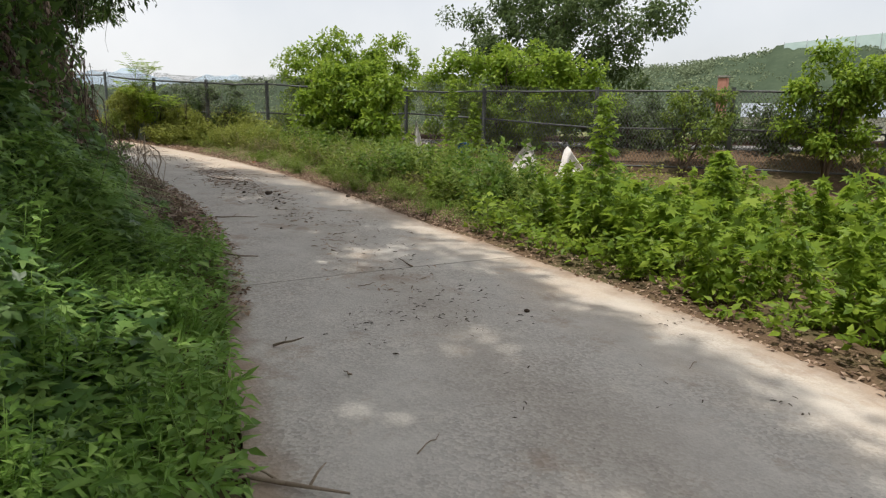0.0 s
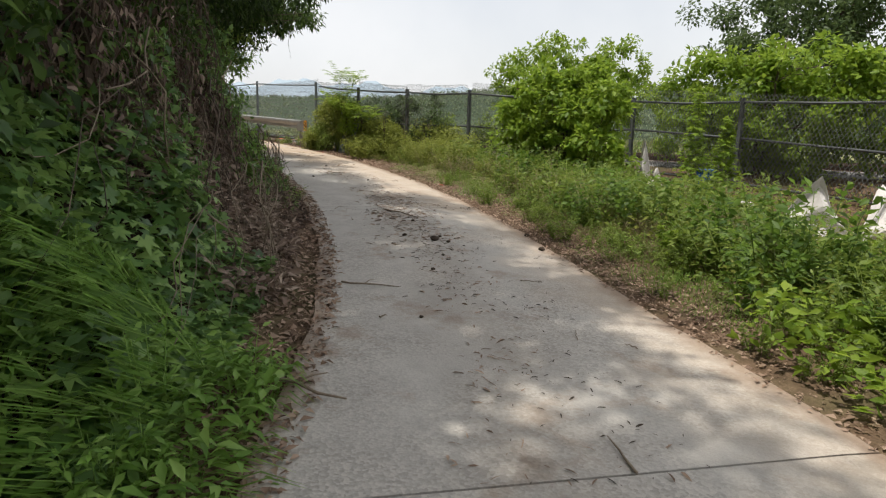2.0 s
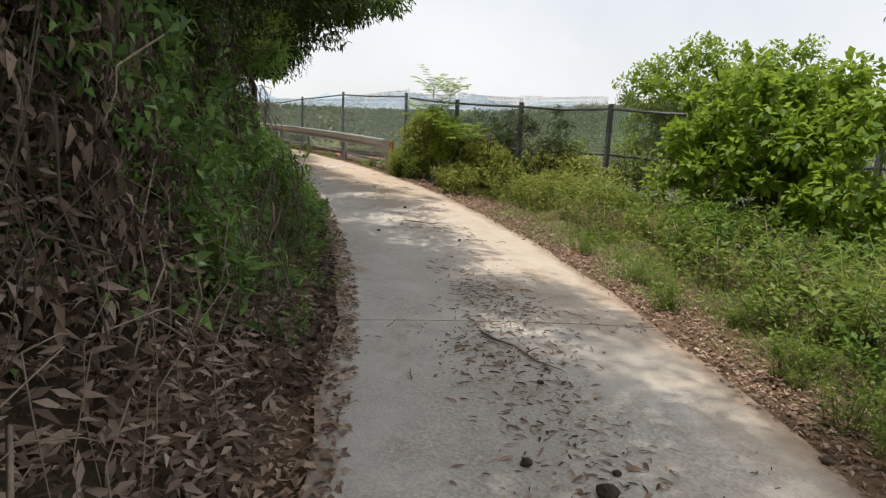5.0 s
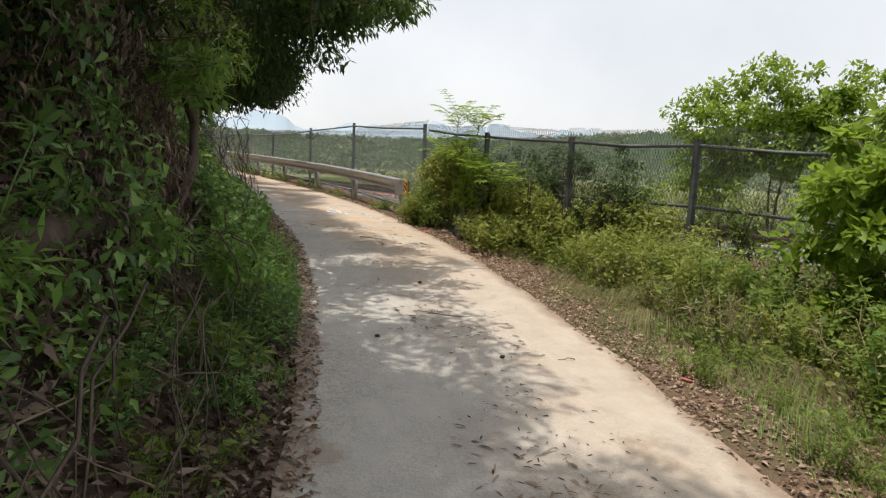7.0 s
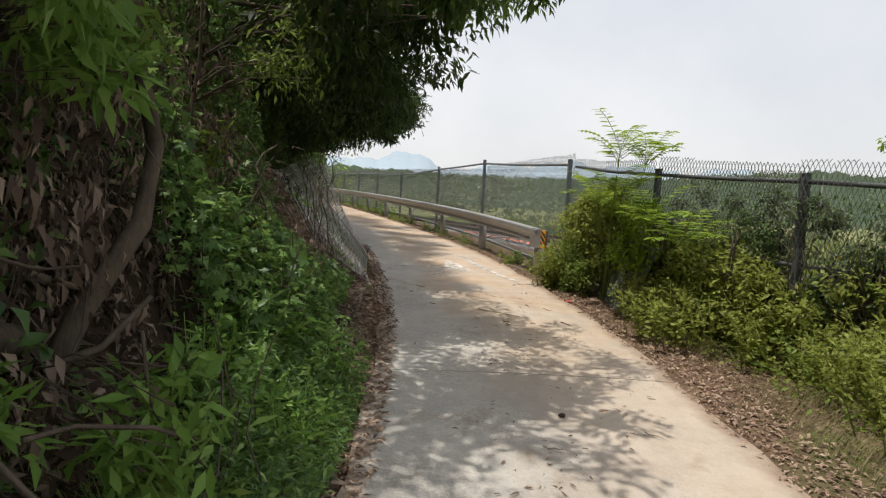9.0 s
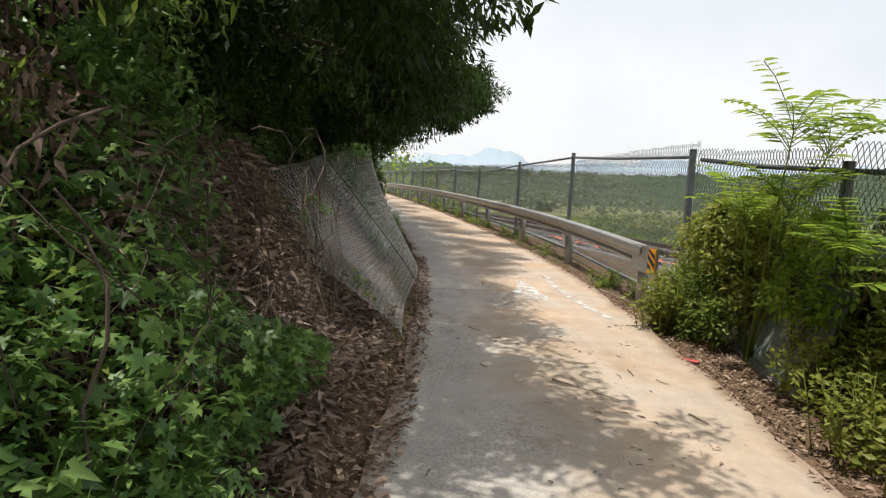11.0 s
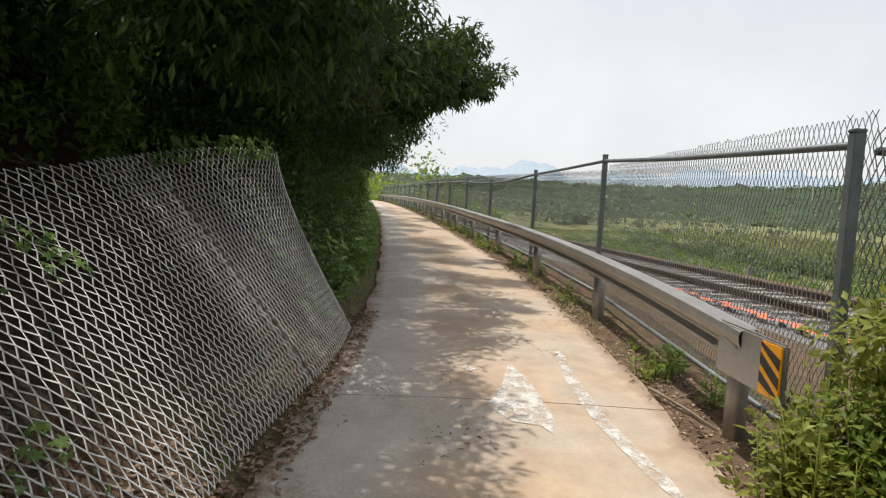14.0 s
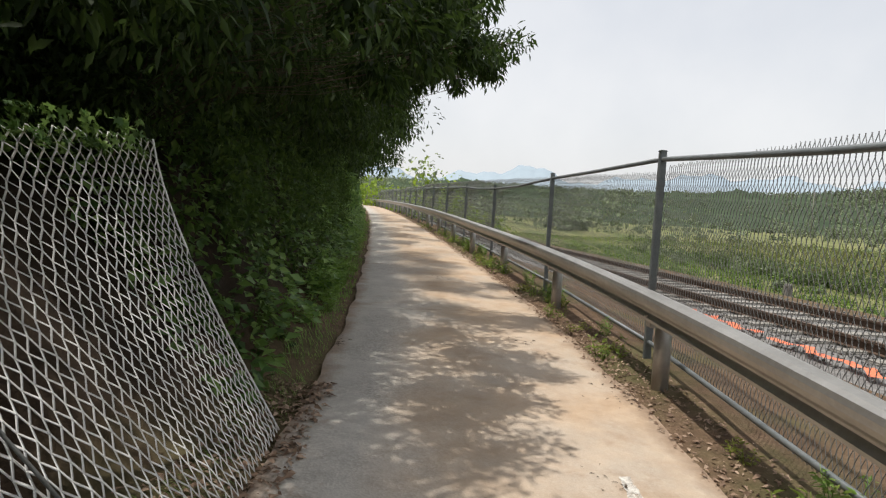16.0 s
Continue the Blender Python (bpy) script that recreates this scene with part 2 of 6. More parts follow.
M = {
    "road": concrete_road(),
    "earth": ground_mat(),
    "steel": plain("galvanised steel", (0.30, 0.292, 0.275), (0.44, 0.43, 0.41), 2.5, 0.42, 0.65, 0.03, 25),
    "wire": plain("zinc wire", (0.64, 0.635, 0.62), (0.82, 0.815, 0.80), 3, 0.5, 0.0, 0.1, 40),
    "darkwire": plain("weathered wire", (0.085, 0.085, 0.08), (0.19, 0.19, 0.18), 3, 0.6, 0.3, 0.1, 40),
    "post": plain("weathered fence tube", (0.13, 0.145, 0.15), (0.24, 0.26, 0.265), 7, 0.55, 0.4, 0.15, 60),
    "oldpost": plain("dark weathered tube", (0.06, 0.065, 0.066), (0.15, 0.155, 0.155), 7, 0.6, 0.3, 0.2, 60),
    "fencewire": plain("dull fence wire", (0.17, 0.172, 0.172), (0.32, 0.32, 0.315), 3, 0.55, 0.3, 0.1, 40),
    "rust": plain("rusty rail", (0.06, 0.04, 0.03), (0.14, 0.092, 0.066), 9, 0.7, 0.3, 0.4, 50),
    "ballast": plain("grey ballast", (0.10, 0.097, 0.094), (0.27, 0.262, 0.255), 14, 0.95, 0, 1.0, 22),
    "sleeper": plain("concrete sleeper", (0.20, 0.19, 0.172), (0.31, 0.295, 0.27), 8, 0.9, 0, 0.4, 60),
    "bark": plain("bark", (0.05, 0.038, 0.028), (0.15, 0.115, 0.085), 10, 0.95, 0, 1.0, 50, stretch=(1, 1, 0.25)),
    "drywood": plain("dry wood", (0.14, 0.10, 0.07), (0.33, 0.27, 0.20), 12, 0.9, 0, 0.6, 60),
    "clod": plain("dark clod", (0.03, 0.022, 0.016), (0.09, 0.065, 0.045), 14, 0.95, 0, 0.9, 50),
    "paint": worn_paint(),
    "plastic": plain("dirty white sheet", (0.42, 0.39, 0.36), (0.66, 0.63, 0.60), 5, 0.6, 0, 0.3, 30),
    "blue": plain("blue plastic", (0.015, 0.06, 0.22), (0.03, 0.12, 0.36), 5, 0.5, 0, 0.1, 30),
    "orange": plain("orange tape", (0.65, 0.13, 0.06), (0.80, 0.24, 0.12), 3, 0.6, 0, 0.2, 30),
    "amber": plain("reflective amber", (0.75, 0.30, 0.01), (0.85, 0.40, 0.02), 8, 0.4, 0, 0.1, 60),
    "black": plain("black stripe", (0.015, 0.015, 0.015), (0.04, 0.04, 0.04), 8, 0.5, 0, 0.1, 60),
    "red": plain("crushed red can", (0.38, 0.05, 0.05), (0.60, 0.14, 0.12), 20, 0.4, 0.2, 0.4, 60),
    "frame": plain("dark frame", (0.10, 0.105, 0.10), (0.21, 0.21, 0.20), 9, 0.6, 0.1, 0.3, 60),
    "sheetgrey": plain("dusty panel", (0.12, 0.15, 0.14), (0.26, 0.31, 0.285), 4, 0.22, 0, 0.1, 40),
    "hose": plain("dark rubber", (0.03, 0.03, 0.032), (0.08, 0.08, 0.08), 5, 0.5, 0, 0.1, 40),
    "brick": plain("red plaster", (0.38, 0.17, 0.13), (0.52, 0.27, 0.21), 7, 0.9, 0, 0.3, 40),
    "wall": plain("pale plaster", (0.50, 0.48, 0.44), (0.66, 0.64, 0.60), 3, 0.9, 0, 0.3, 40),
    "roof": plain("tin roof", (0.18, 0.21, 0.25), (0.30, 0.33, 0.36), 2, 0.6, 0.1, 0.2, 20),
    "greennet": plain("pale green net", (0.50, 0.63, 0.60), (0.60, 0.72, 0.69), 0.3, 0.9, 0, 0.1, 4),
    "hill": plain("far wooded hill", (0.04, 0.058, 0.038), (0.08, 0.105, 0.066), 0.06, 1.0, 0, 0.0, 0.5, 0.0),
    # pale blue aerial haze is painted into the mountain colour
    "peak": plain("far mountain paled by haze", (0.29, 0.355, 0.41), (0.34, 0.405, 0.455), 0.004, 1.0, 0, 0.0, 0.02, 0.0),
    # deep canopy shade is put into this darkened leaf colour
    "canopy": leafy("broad leaves darkened as in shade", (0.012, 0.024, 0.008), (0.03, 0.055, 0.014), (0.085, 0.14, 0.028), 0.3, 0.6, 0.2),
    # lighter copy of canopy, its sunlit edge tone put into the colour
    "edgeleaf": leafy("outer tree leaves lightened as in sun", (0.018, 0.038, 0.01), (0.06, 0.11, 0.024), (0.16, 0.25, 0.05), 0.4, 0.55, 0.25),
    "ivy": leafy("vine leaves", (0.035, 0.085, 0.022), (0.14, 0.26, 0.065), (0.34, 0.50, 0.13), 0.35, 0.42, 0.4),
    "weed": leafy("weed leaves", (0.085, 0.135, 0.026), (0.175, 0.25, 0.042), (0.30, 0.38, 0.075), 0.45),
    # lighter copy of the shrub leaves: sunlight is put into the colour
    "bright": leafy("sunlit shrub leaves", (0.10, 0.18, 0.02), (0.22, 0.34, 0.035), (0.37, 0.48, 0.06), 0.5),
    "yellowgreen": leafy("yellow-green shrub leaves", (0.13, 0.16, 0.028), (0.26, 0.30, 0.055), (0.41, 0.44, 0.10), 0.45),
    "shrub": leafy("shrub leaves", (0.04, 0.085, 0.016), (0.12, 0.21, 0.03), (0.22, 0.34, 0.05), 0.45),
    "tree": leafy("tree leaves", (0.04, 0.07, 0.025), (0.09, 0.14, 0.045), (0.16, 0.22, 0.07), 0.4),
    "grass": leafy("grass blades", (0.09, 0.18, 0.03), (0.21, 0.37, 0.062), (0.35, 0.50, 0.13), 0.4),
    "straw": leafy("dry grass", (0.15, 0.12, 0.06), (0.29, 0.25, 0.13), (0.44, 0.38, 0.22), 0.3, 0.8),
    "dead": leafy("dead leaves", (0.03, 0.018, 0.013), (0.135, 0.087, 0.064), (0.44, 0.33, 0.255), 0.15, 0.7),
    "heap": leafy("dry leaf heap", (0.07, 0.045, 0.033), (0.26, 0.18, 0.135), (0.56, 0.44, 0.345), 0.15, 0.7),
    "litter": leafy("leaf litter", (0.14, 0.09, 0.062), (0.33, 0.225, 0.158), (0.55, 0.41, 0.305), 0.1, 0.85),
    "crop": leafy("maize", (0.06, 0.10, 0.025), (0.15, 0.19, 0.05), (0.38, 0.36, 0.16), 0.3),
    # leaf tones lifted and greyed, so distance haze sits in the colour
    "farleaf": leafy("distant tree leaves paled for haze", (0.13, 0.17, 0.105), (0.20, 0.25, 0.145), (0.29, 0.335, 0.195), 0.3, 0.8),
}


# ---------- mesh helpers ----------
def mesh_of(name, verts, faces, material, smooth=False):
    me = bpy.data.meshes.new(name)
    me.from_pydata(verts, [], faces)
    if smooth:
        me.polygons.foreach_set("use_smooth", [True] * len(me.polygons))
    me.materials.append(material)
    me.update()
    return me


def tri_mesh(name, verts, tris, material):
    """A mesh from arrays of corners and triangles."""
    me = bpy.data.meshes.new(name)
    verts, tris = np.asarray(verts, np.float32), np.asarray(tris, np.int32)
    me.vertices.add(len(verts))
    me.vertices.foreach_set("co", verts.ravel())
    me.loops.add(tris.size)
    me.loops.foreach_set("vertex_index", tris.ravel())
    me.polygons.add(len(tris))
    me.polygons.foreach_set("loop_start", np.arange(0, tris.size, 3, dtype=np.int32))
    me.polygons.foreach_set("loop_total", np.full(len(tris), 3, np.int32))
    me.materials.append(material)
    me.update(calc_edges=True)
    return me


def thing(name, label, category, group="", kind="", at=(0, 0, 0)):
    ob = new(name)
    ob.location = at
    ob.empty_display_size = 0.1
    return tagged(ob, label, category, group, kind)


def part(name, me, parent=None, label=""):
    ob = new(name, me)
    if parent is not None:
        ob.parent = parent
        ob.matrix_parent_inverse = Matrix.Translation(-parent.location) if parent.parent is None else Matrix.Identity(4)
    return tagged(ob, label)


def tube_arrays(points, radii, sides=7, cap=True):
    """Corners and faces of a round tube along points."""
    pts = [Vector(p) for p in points]
    verts, faces = [], []
    for i, p in enumerate(pts):
        d = (pts[min(i + 1, len(pts) - 1)] - pts[max(i - 1, 0)]).normalized()
        u = d.orthogonal().normalized() if abs(d.z) > 0.9 else d.cross(Vector((0, 0, 1))).normalized()
        w = d.cross(u)
        r = radii[i] if isinstance(radii, (list, tuple)) else radii
        for k in range(sides):
            a = 2 * math.pi * k / sides
            verts.append(tuple(p + (u * math.cos(a) + w * math.sin(a)) * r))
    for i in range(len(pts) - 1):
        for k in range(sides):
            a, b = i * sides + k, i * sides + (k + 1) % sides
            faces.append((a, b, b + sides, a + sides))
    if cap:
        faces.append(tuple(range(sides))[::-1])
        faces.append(tuple(range((len(pts) - 1) * sides, len(pts) * sides)))
    return verts, faces


def tubes(name, lines, material, sides=6):
    """Several tubes, each (points, radii), in one mesh."""
    V, F = [], []
    for pts, rad in lines:
        v, f = tube_arrays(pts, rad, sides)
        o = len(V)
        V += v
        F += [tuple(i + o for i in q) for q in f]
    return mesh_of(name, V, F, material, True)


def box_arrays(sx, sy, sz, bevel=0.0, origin=(0, 0, 0)):
    bm = bmesh.new()
    bmesh.ops.create_cube(bm, size=1, matrix=Matrix.Translation(origin) @ Matrix.Diagonal((sx, sy, sz, 1)))
    if bevel:
        bmesh.ops.bevel(bm, geom=bm.edges[:], offset=bevel, segments=2, affect="EDGES")
    return bm


def from_bm(name, bm, material):
    me = bpy.data.meshes.new(name)
    bm.to_mesh(me)
    bm.free()
    me.materials.append(material)
    return me


def unit(a):
    return a / np.maximum(np.linalg.norm(a, axis=1, keepdims=True), 1e-9)


def leaves(pos, direction, normal, length, width, fold=0.25, curl=0.15):
    """Corners and triangles of folded, pointed leaves: base, two shoulders, middle, tip."""
    n = len(pos)
    d = unit(direction)
    s = unit(np.cross(d, normal))
    u = np.cross(s, d)
    L, W = np.broadcast_to(length, n)[:, None], np.broadcast_to(width, n)[:, None]
    base = pos
    mid = pos + d * L * 0.5
    lo, hi = pos + d * L * 0.26, pos + d * L * 0.62 - u * L * curl * 0.3
    a, b = lo + s * W * 0.44 + u * W * fold, lo - s * W * 0.44 + u * W * fold
    e, f = hi + s * W * 0.42 + u * W * fold, hi - s * W * 0.42 + u * W * fold
    tip = pos + d * L - u * L * curl
    v = np.stack([base, a, mid, b, e, f, tip], 1).reshape(-1, 3)
    o = (np.arange(n) * 7)[:, None, None]
    t = (np.array([[0, 2, 1], [0, 3, 2], [1, 2, 4], [2, 3, 5], [2, 6, 4], [2, 5, 6]])[None] + o).reshape(-1, 3)
    return v, t


def leaves4(pos, direction, normal, length, width, fold=0.25, curl=0.15):
    """Folded leaves of four triangles."""
    n = len(pos)
    d = unit(direction)
    s = unit(np.cross(d, normal))
    u = np.cross(s, d)
    L, W = np.broadcast_to(length, n)[:, None], np.broadcast_to(width, n)[:, None]
    mid = pos + d * L * 0.45
    a, b = mid - d * L * 0.06 + s * W * 0.5 + u * W * fold, mid - d * L * 0.06 - s * W * 0.5 + u * W * fold
    v = np.stack([pos, a, mid, b, pos + d * L - u * L * curl], 1).reshape(-1, 3)
    o = (np.arange(n) * 5)[:, None, None]
    t = (np.array([[0, 2, 1], [0, 3, 2], [1, 2, 4], [2, 3, 4]])[None] + o).reshape(-1, 3)
    return v, t


def leaves2(pos, direction, normal, length, width, fold=0.2):
    """Cheaper leaves for the distance: two triangles each."""
    n = len(pos)
    d = unit(direction)
    s = unit(np.cross(d, normal))
    u = np.cross(s, d)
    L, W = np.broadcast_to(length, n)[:, None], np.broadcast_to(width, n)[:, None]
    m = pos + d * L * 0.42 + u * W * fold
    v = np.stack([pos, m + s * W * 0.5, pos + d * L, m - s * W * 0.5], 1).reshape(-1, 3)
    o = (np.arange(n) * 4)[:, None, None]
    t = (np.array([[0, 2, 1], [0, 3, 2]])[None] + o).reshape(-1, 3)
    return v, t


def lobed(pos, direction, normal, size):
    """Palmate leaves with five pointed lobes."""
    n = len(pos)
    d = unit(direction)
    s = unit(np.cross(d, normal))
    u = np.cross(s, d)
    S = np.broadcast_to(size, n)[:, None]
    ring = []
    for ang, r in ((-150, .35), (-105, .62), (-78, .34), (-52, .85), (-26, .42), (0, 1.0), (26, .42), (52, .85), (78, .34), (105, .62), (150, .35)):
        a = radians(ang)
        lift = 0.12 if r < 0.5 else -0.12
        ring.append(pos + (d * math.cos(a) + s * math.sin(a) + u * lift) * S * r * 0.62)
    v = np.stack([pos] + ring, 1).reshape(-1, 3)
    o = (np.arange(n) * 12)[:, None, None]
    t = (np.array([[0, i + 1, i] for i in range(1, 11)])[None] + o).reshape(-1, 3)
    return v, t


def blades(pos, height, width, lean, seed):
    """Bent grass blades."""
    r = np.random.default_rng(seed)
    n = len(pos)
    ang = r.uniform(0, 2 * np.pi, n)
    h = np.stack([np.cos(ang), np.sin(ang), np.zeros(n)], 1)
    s = np.stack([-np.sin(ang), np.cos(ang), np.zeros(n)], 1)
    H, W = np.broadcast_to(height, n)[:, None] * r.uniform(.3, 1.25, (n, 1)), np.broadcast_to(width, n)[:, None]
    k = lean * r.uniform(.1, 1.7, (n, 1)) ** 1.2
    z = np.array([[0, 0, 1.0]])
    p1 = pos + z * H * .45 + h * H * k * .18
    p2 = pos + z * H * .8 + h * H * k * .55
    p3 = pos + z * H * (1.0 - .22 * k) + h * H * k * 1.05
    v = np.stack([pos + s * W * .5, pos - s * W * .5, p1 + s * W * .5, p1 - s * W * .5, p2 + s * W * .35, p2 - s * W * .35, p3], 1).reshape(-1, 3)
    o = (np.arange(n) * 7)[:, None, None]
    t = (np.array([[0, 1, 2], [1, 3, 2], [2, 3, 4], [3, 5, 4], [4, 5, 6]])[None] + o).reshape(-1, 3)
    return v, t


def merge(*sets):
    V, T, o = [], [], 0
    for v, t in sets:
        V.append(v)
        T.append(t + o)
        o += len(v)
    return np.concatenate(V), np.concatenate(T)


# ---------- the lie of the land ----------
LEFT = [(14, -13), (8, -7.2), (4, -3.6), (1.5, -1.35), (0, -0.15), (-1.7, 1.27), (-3, 2.16), (-4.8, 3.4), (-6.7, 4.45), (-8.2, 5.1), (-10, 5.76), (-12.3, 6.39), (-14.8, 6.93), (-17, 7.28), (-19.5, 7.5), (-22, 7.62), (-25.5, 7.6), (-30.5, 7.29), (-36, 6.85), (-50, 5.5), (-64, 4.0), (-90, 0.5), (-130, -7)]
RIGHT = [(14, -8.5), (8, -2.4), (4, 1.0), (1.5, 3.1), (0, 4.05), (-1.6, 4.92), (-2.5, 5.3), (-3.9, 5.88), (-5, 6.36), (-7.05, 7.25), (-8.9, 7.95), (-11.6, 8.78), (-13.6, 9.2), (-16, 9.66), (-19, 10.0), (-21.5, 10.15), (-24.3, 10.15), (-28, 9.95), (-34, 9.35), (-38, 8.95), (-50, 7.6), (-64, 6.0), (-90, 2.4), (-130, -5)]
RISE = [(14, -0.6), (0, -0.02), (-4.4, 0.19), (-9, 0.42), (-14.3, 0.67), (-20.8, 0.909), (-27, 1.13), (-40, 1.5), (-70, 2.0), (-150, 2.6)]


def curve_of(table):
    """A smooth curve through a table of x and value."""
    pts = sorted(table)
    X, Y = np.array([p[0] for p in pts], float), np.array([p[1] for p in pts], float)
    D = np.gradient(Y, X)

    def f(x):
        x = np.clip(np.asarray(x, float), X[0], X[-1])
        i = np.clip(np.searchsorted(X, x) - 1, 0, len(X) - 2)
        h = X[i + 1] - X[i]
        t = (x - X[i]) / h
        return (2 * t**3 - 3 * t**2 + 1) * Y[i] + (t**3 - 2 * t**2 + t) * h * D[i] + (3 * t**2 - 2 * t**3) * Y[i + 1] + (t**3 - t**2) * h * D[i + 1]
    return f


left_y, right_y, road_z = curve_of(LEFT), curve_of(RIGHT), curve_of(RISE)
track_y = curve_of([(40, 32), (12, 23), (0, 19.2), (-7, 17.3), (-14, 16.0), (-20.8, 15.3), (-27, 14.9), (-34, 14.2), (-50, 12.4), (-64, 10.6), (-90, 7), (-130, 0)])
BED = 0.86


def slope_of(f, x):
    g = (f(x + 0.2) - f(x - 0.2)) / 0.4
    return 1 / np.sqrt(1 + g * g)


def left_d(x, y):
    return (left_y(x) - y) * slope_of(left_y, x)


def right_d(x, y):
    return (y - right_y(x)) * slope_of(right_y, x)


def smooth(a, b, v):
    t = np.clip((v - a) / (b - a), 0, 1)
    return t * t * (3 - 2 * t)


def wob(x, y):
    return np.sin(x * 1.7 + 1.3 * np.sin(y * 1.1)) * 0.5 + np.sin(y * 2.3 + x * 0.9) * 0.3 + np.sin(x * 5.1 - y * 3.7) * 0.2


bank_h = curve_of([(14, 0.7), (4, 0.7), (0, 0.75), (-4, 0.95), (-6, 1.15), (-9, 1.5), (-13, 1.75), (-17, 1.5), (-19, 1.2), (-23, 1.2), (-25.5, 1.5), (-30, 1.6), (-60, 1.6), (-130, 1.6)])
bank_0 = curve_of([(14, 0.7), (3, 0.75), (-1, 0.75), (-3, 0.6), (-5, 0.4), (-9, 0.4), (-14, 0.45), (-17, 0.35), (-24, 0.35), (-30, 0.4), (-130, 0.4)])


def ground_z(x, y):
    x, y = np.asarray(x, float), np.asarray(y, float)
    z0 = road_z(x)
    dl, dr = left_d(x, y), right_d(x, y)
    b0, bh = bank_0(x), bank_h(x)
    z = z0 - 0.07 + 0 * y
    bank = bh * smooth(0, 1, (dl - b0) / 1.15 * 0.8 + 0.0) + 0.45 * np.clip(dl - b0 - 1.0, 0, 9) + 0.12 * np.clip(dl - 10, 0, 60)
    z = np.where(dl > 0, z0 - 0.015 + 0.04 * smooth(.05, .4, dl) + bank + 0.06 * wob(x * 2, y * 2) * smooth(.2, .8, dl), z)
    edge = z0 - 0.03 + 0.04 * smooth(.15, .6, dr) + 0.05 * wob(x, y) * smooth(.2, 1, dr)
    # verge runs into the railway bed, then down to the fields
    dt = y - track_y(x)
    bed = smooth(-4.2, -2.4, dt)
    ver = edge * (1 - bed) + BED * bed
    down = smooth(2.6, 6.0, dt)
    plain_z = -0.45 + 0.0 * x
    ver = ver * (1 - down) + plain_z * down
    z = np.where(dr > 0, ver, z)
    return z


def gz(x, y):
    return float(ground_z(x, y))


def spaced(a, b, step, reach_lo, reach_hi, grow=1.22):
    mid = list(np.arange(a, b + step / 2, step))
    lo, hi, s = [], [], step
    p = a
    while p > reach_lo:
        s *= grow
        p -= s
        lo.append(p)
    s, p = step, b
    while p < reach_hi:
        s *= grow
        p += s
        hi.append(p)
    return np.array(lo[::-1] + mid + hi)


def build_ground():
    xs, ys = spaced(-46, 9, 0.25, -1600, 1200), spaced(-2, 19, 0.25, -900, 2200)
    X, Y = np.meshgrid(xs, ys, indexing="ij")
    Z = ground_z(np.clip(X, -130, 14), Y)
    nx, ny = X.shape
    V = np.stack([X, Y, Z], -1).reshape(-1, 3)
    i = (np.arange(nx - 1)[:, None] * ny + np.arange(ny - 1)[None]).reshape(-1)
    T = np.concatenate([np.stack([i, i + ny, i + ny + 1], 1), np.stack([i, i + ny + 1, i + 1], 1)])
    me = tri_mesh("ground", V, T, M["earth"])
    me.polygons.foreach_set("use_smooth", [True] * len(me.polygons))
    # mask of the bank soil that is darkened as shade
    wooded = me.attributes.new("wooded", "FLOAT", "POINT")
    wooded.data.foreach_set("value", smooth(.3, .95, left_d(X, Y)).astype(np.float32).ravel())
    tagged(new("ground", me), "brown earth verge, wooded bank and flat green fields", "ground", kind="structure")


build_ground()

# ---------- road: concrete slabs between joints ----------
road = tagged(new("road"), "worn grey concrete farm road dusted with sand", "road", kind="structure")
JOINTS = [13.5, 8.0, 2.2, -3.3, -9.2, -15.2, -21.16, -27.1, -33, -39, -45, -51, -57, -65, -75, -87, -100, -128]


skew_of = curve_of([(14, 1.6), (2, 1.3), (-3.3, 1.1), (-9, 0.8), (-15, 0.4), (-21, 0.0), (-40, -0.25), (-130, -0.4)])


def slab(x0, x1):
    n = max(6, int(abs(x1 - x0) / 0.3))
    m = 14
    bm = bmesh.new()
    uvl = bm.loops.layers.uv.new("UVMap")
    rows, uvs = [], []
    for i in range(n + 1):
        row = []
        for j in range(m + 1):
            f = j / m
            xc = x0 + (x1 - x0) * i / n
            x = xc + (f - 0.5) * float(skew_of(xc))
            if i == 0:
                x -= 0.006
            if i == n:
                x += 0.006
            yl, yr = float(left_y(x)), float(right_y(x))
            ragged = 0.02 * math.sin(x * 3.1) + 0.012 * math.sin(x * 7.7 + f)
            y = yl + (yr - yl) * f + (ragged if j in (0, m) else 0)
            z = float(road_z(x)) + 0.018 * (1 - (2 * f - 1) ** 2)
            row.append(bm.verts.new((x, y, z)))
            uvs.append((f, -x))
        rows.append(row)
    uvd = {}
    for i in range(n + 1):
        for j in range(m + 1):
            uvd[rows[i][j]] = uvs[i * (m + 1) + j]
    for i in range(n):
        for j in range(m):
            bm.faces.new((rows[i][j], rows[i + 1][j], rows[i + 1][j + 1], rows[i][j + 1]))
    rim = [rows[i][0] for i in range(n + 1)] + [rows[n][j] for j in range(1, m + 1)] + [rows[i][m] for i in range(n - 1, -1, -1)] + [rows[0][j] for j in range(m - 1, 0, -1)]
    low = []
    for v in rim:
        w = bm.verts.new((v.co.x, v.co.y, v.co.z - 0.14))
        uvd[w] = uvd[v]
        low.append(w)
    for k in range(len(rim)):
        q = (k + 1) % len(rim)
        bm.faces.new((rim[q], rim[k], low[k], low[q]))
    for f in bm.faces:
        for lp in f.loops:
            lp[uvl].uv = uvd[lp.vert]
    bmesh.ops.recalc_face_normals(bm, faces=bm.faces[:])
    return from_bm("slab", bm, M["road"])


for a, b in zip(JOINTS, JOINTS[1:]):
    part("slab", slab(a, b), road)

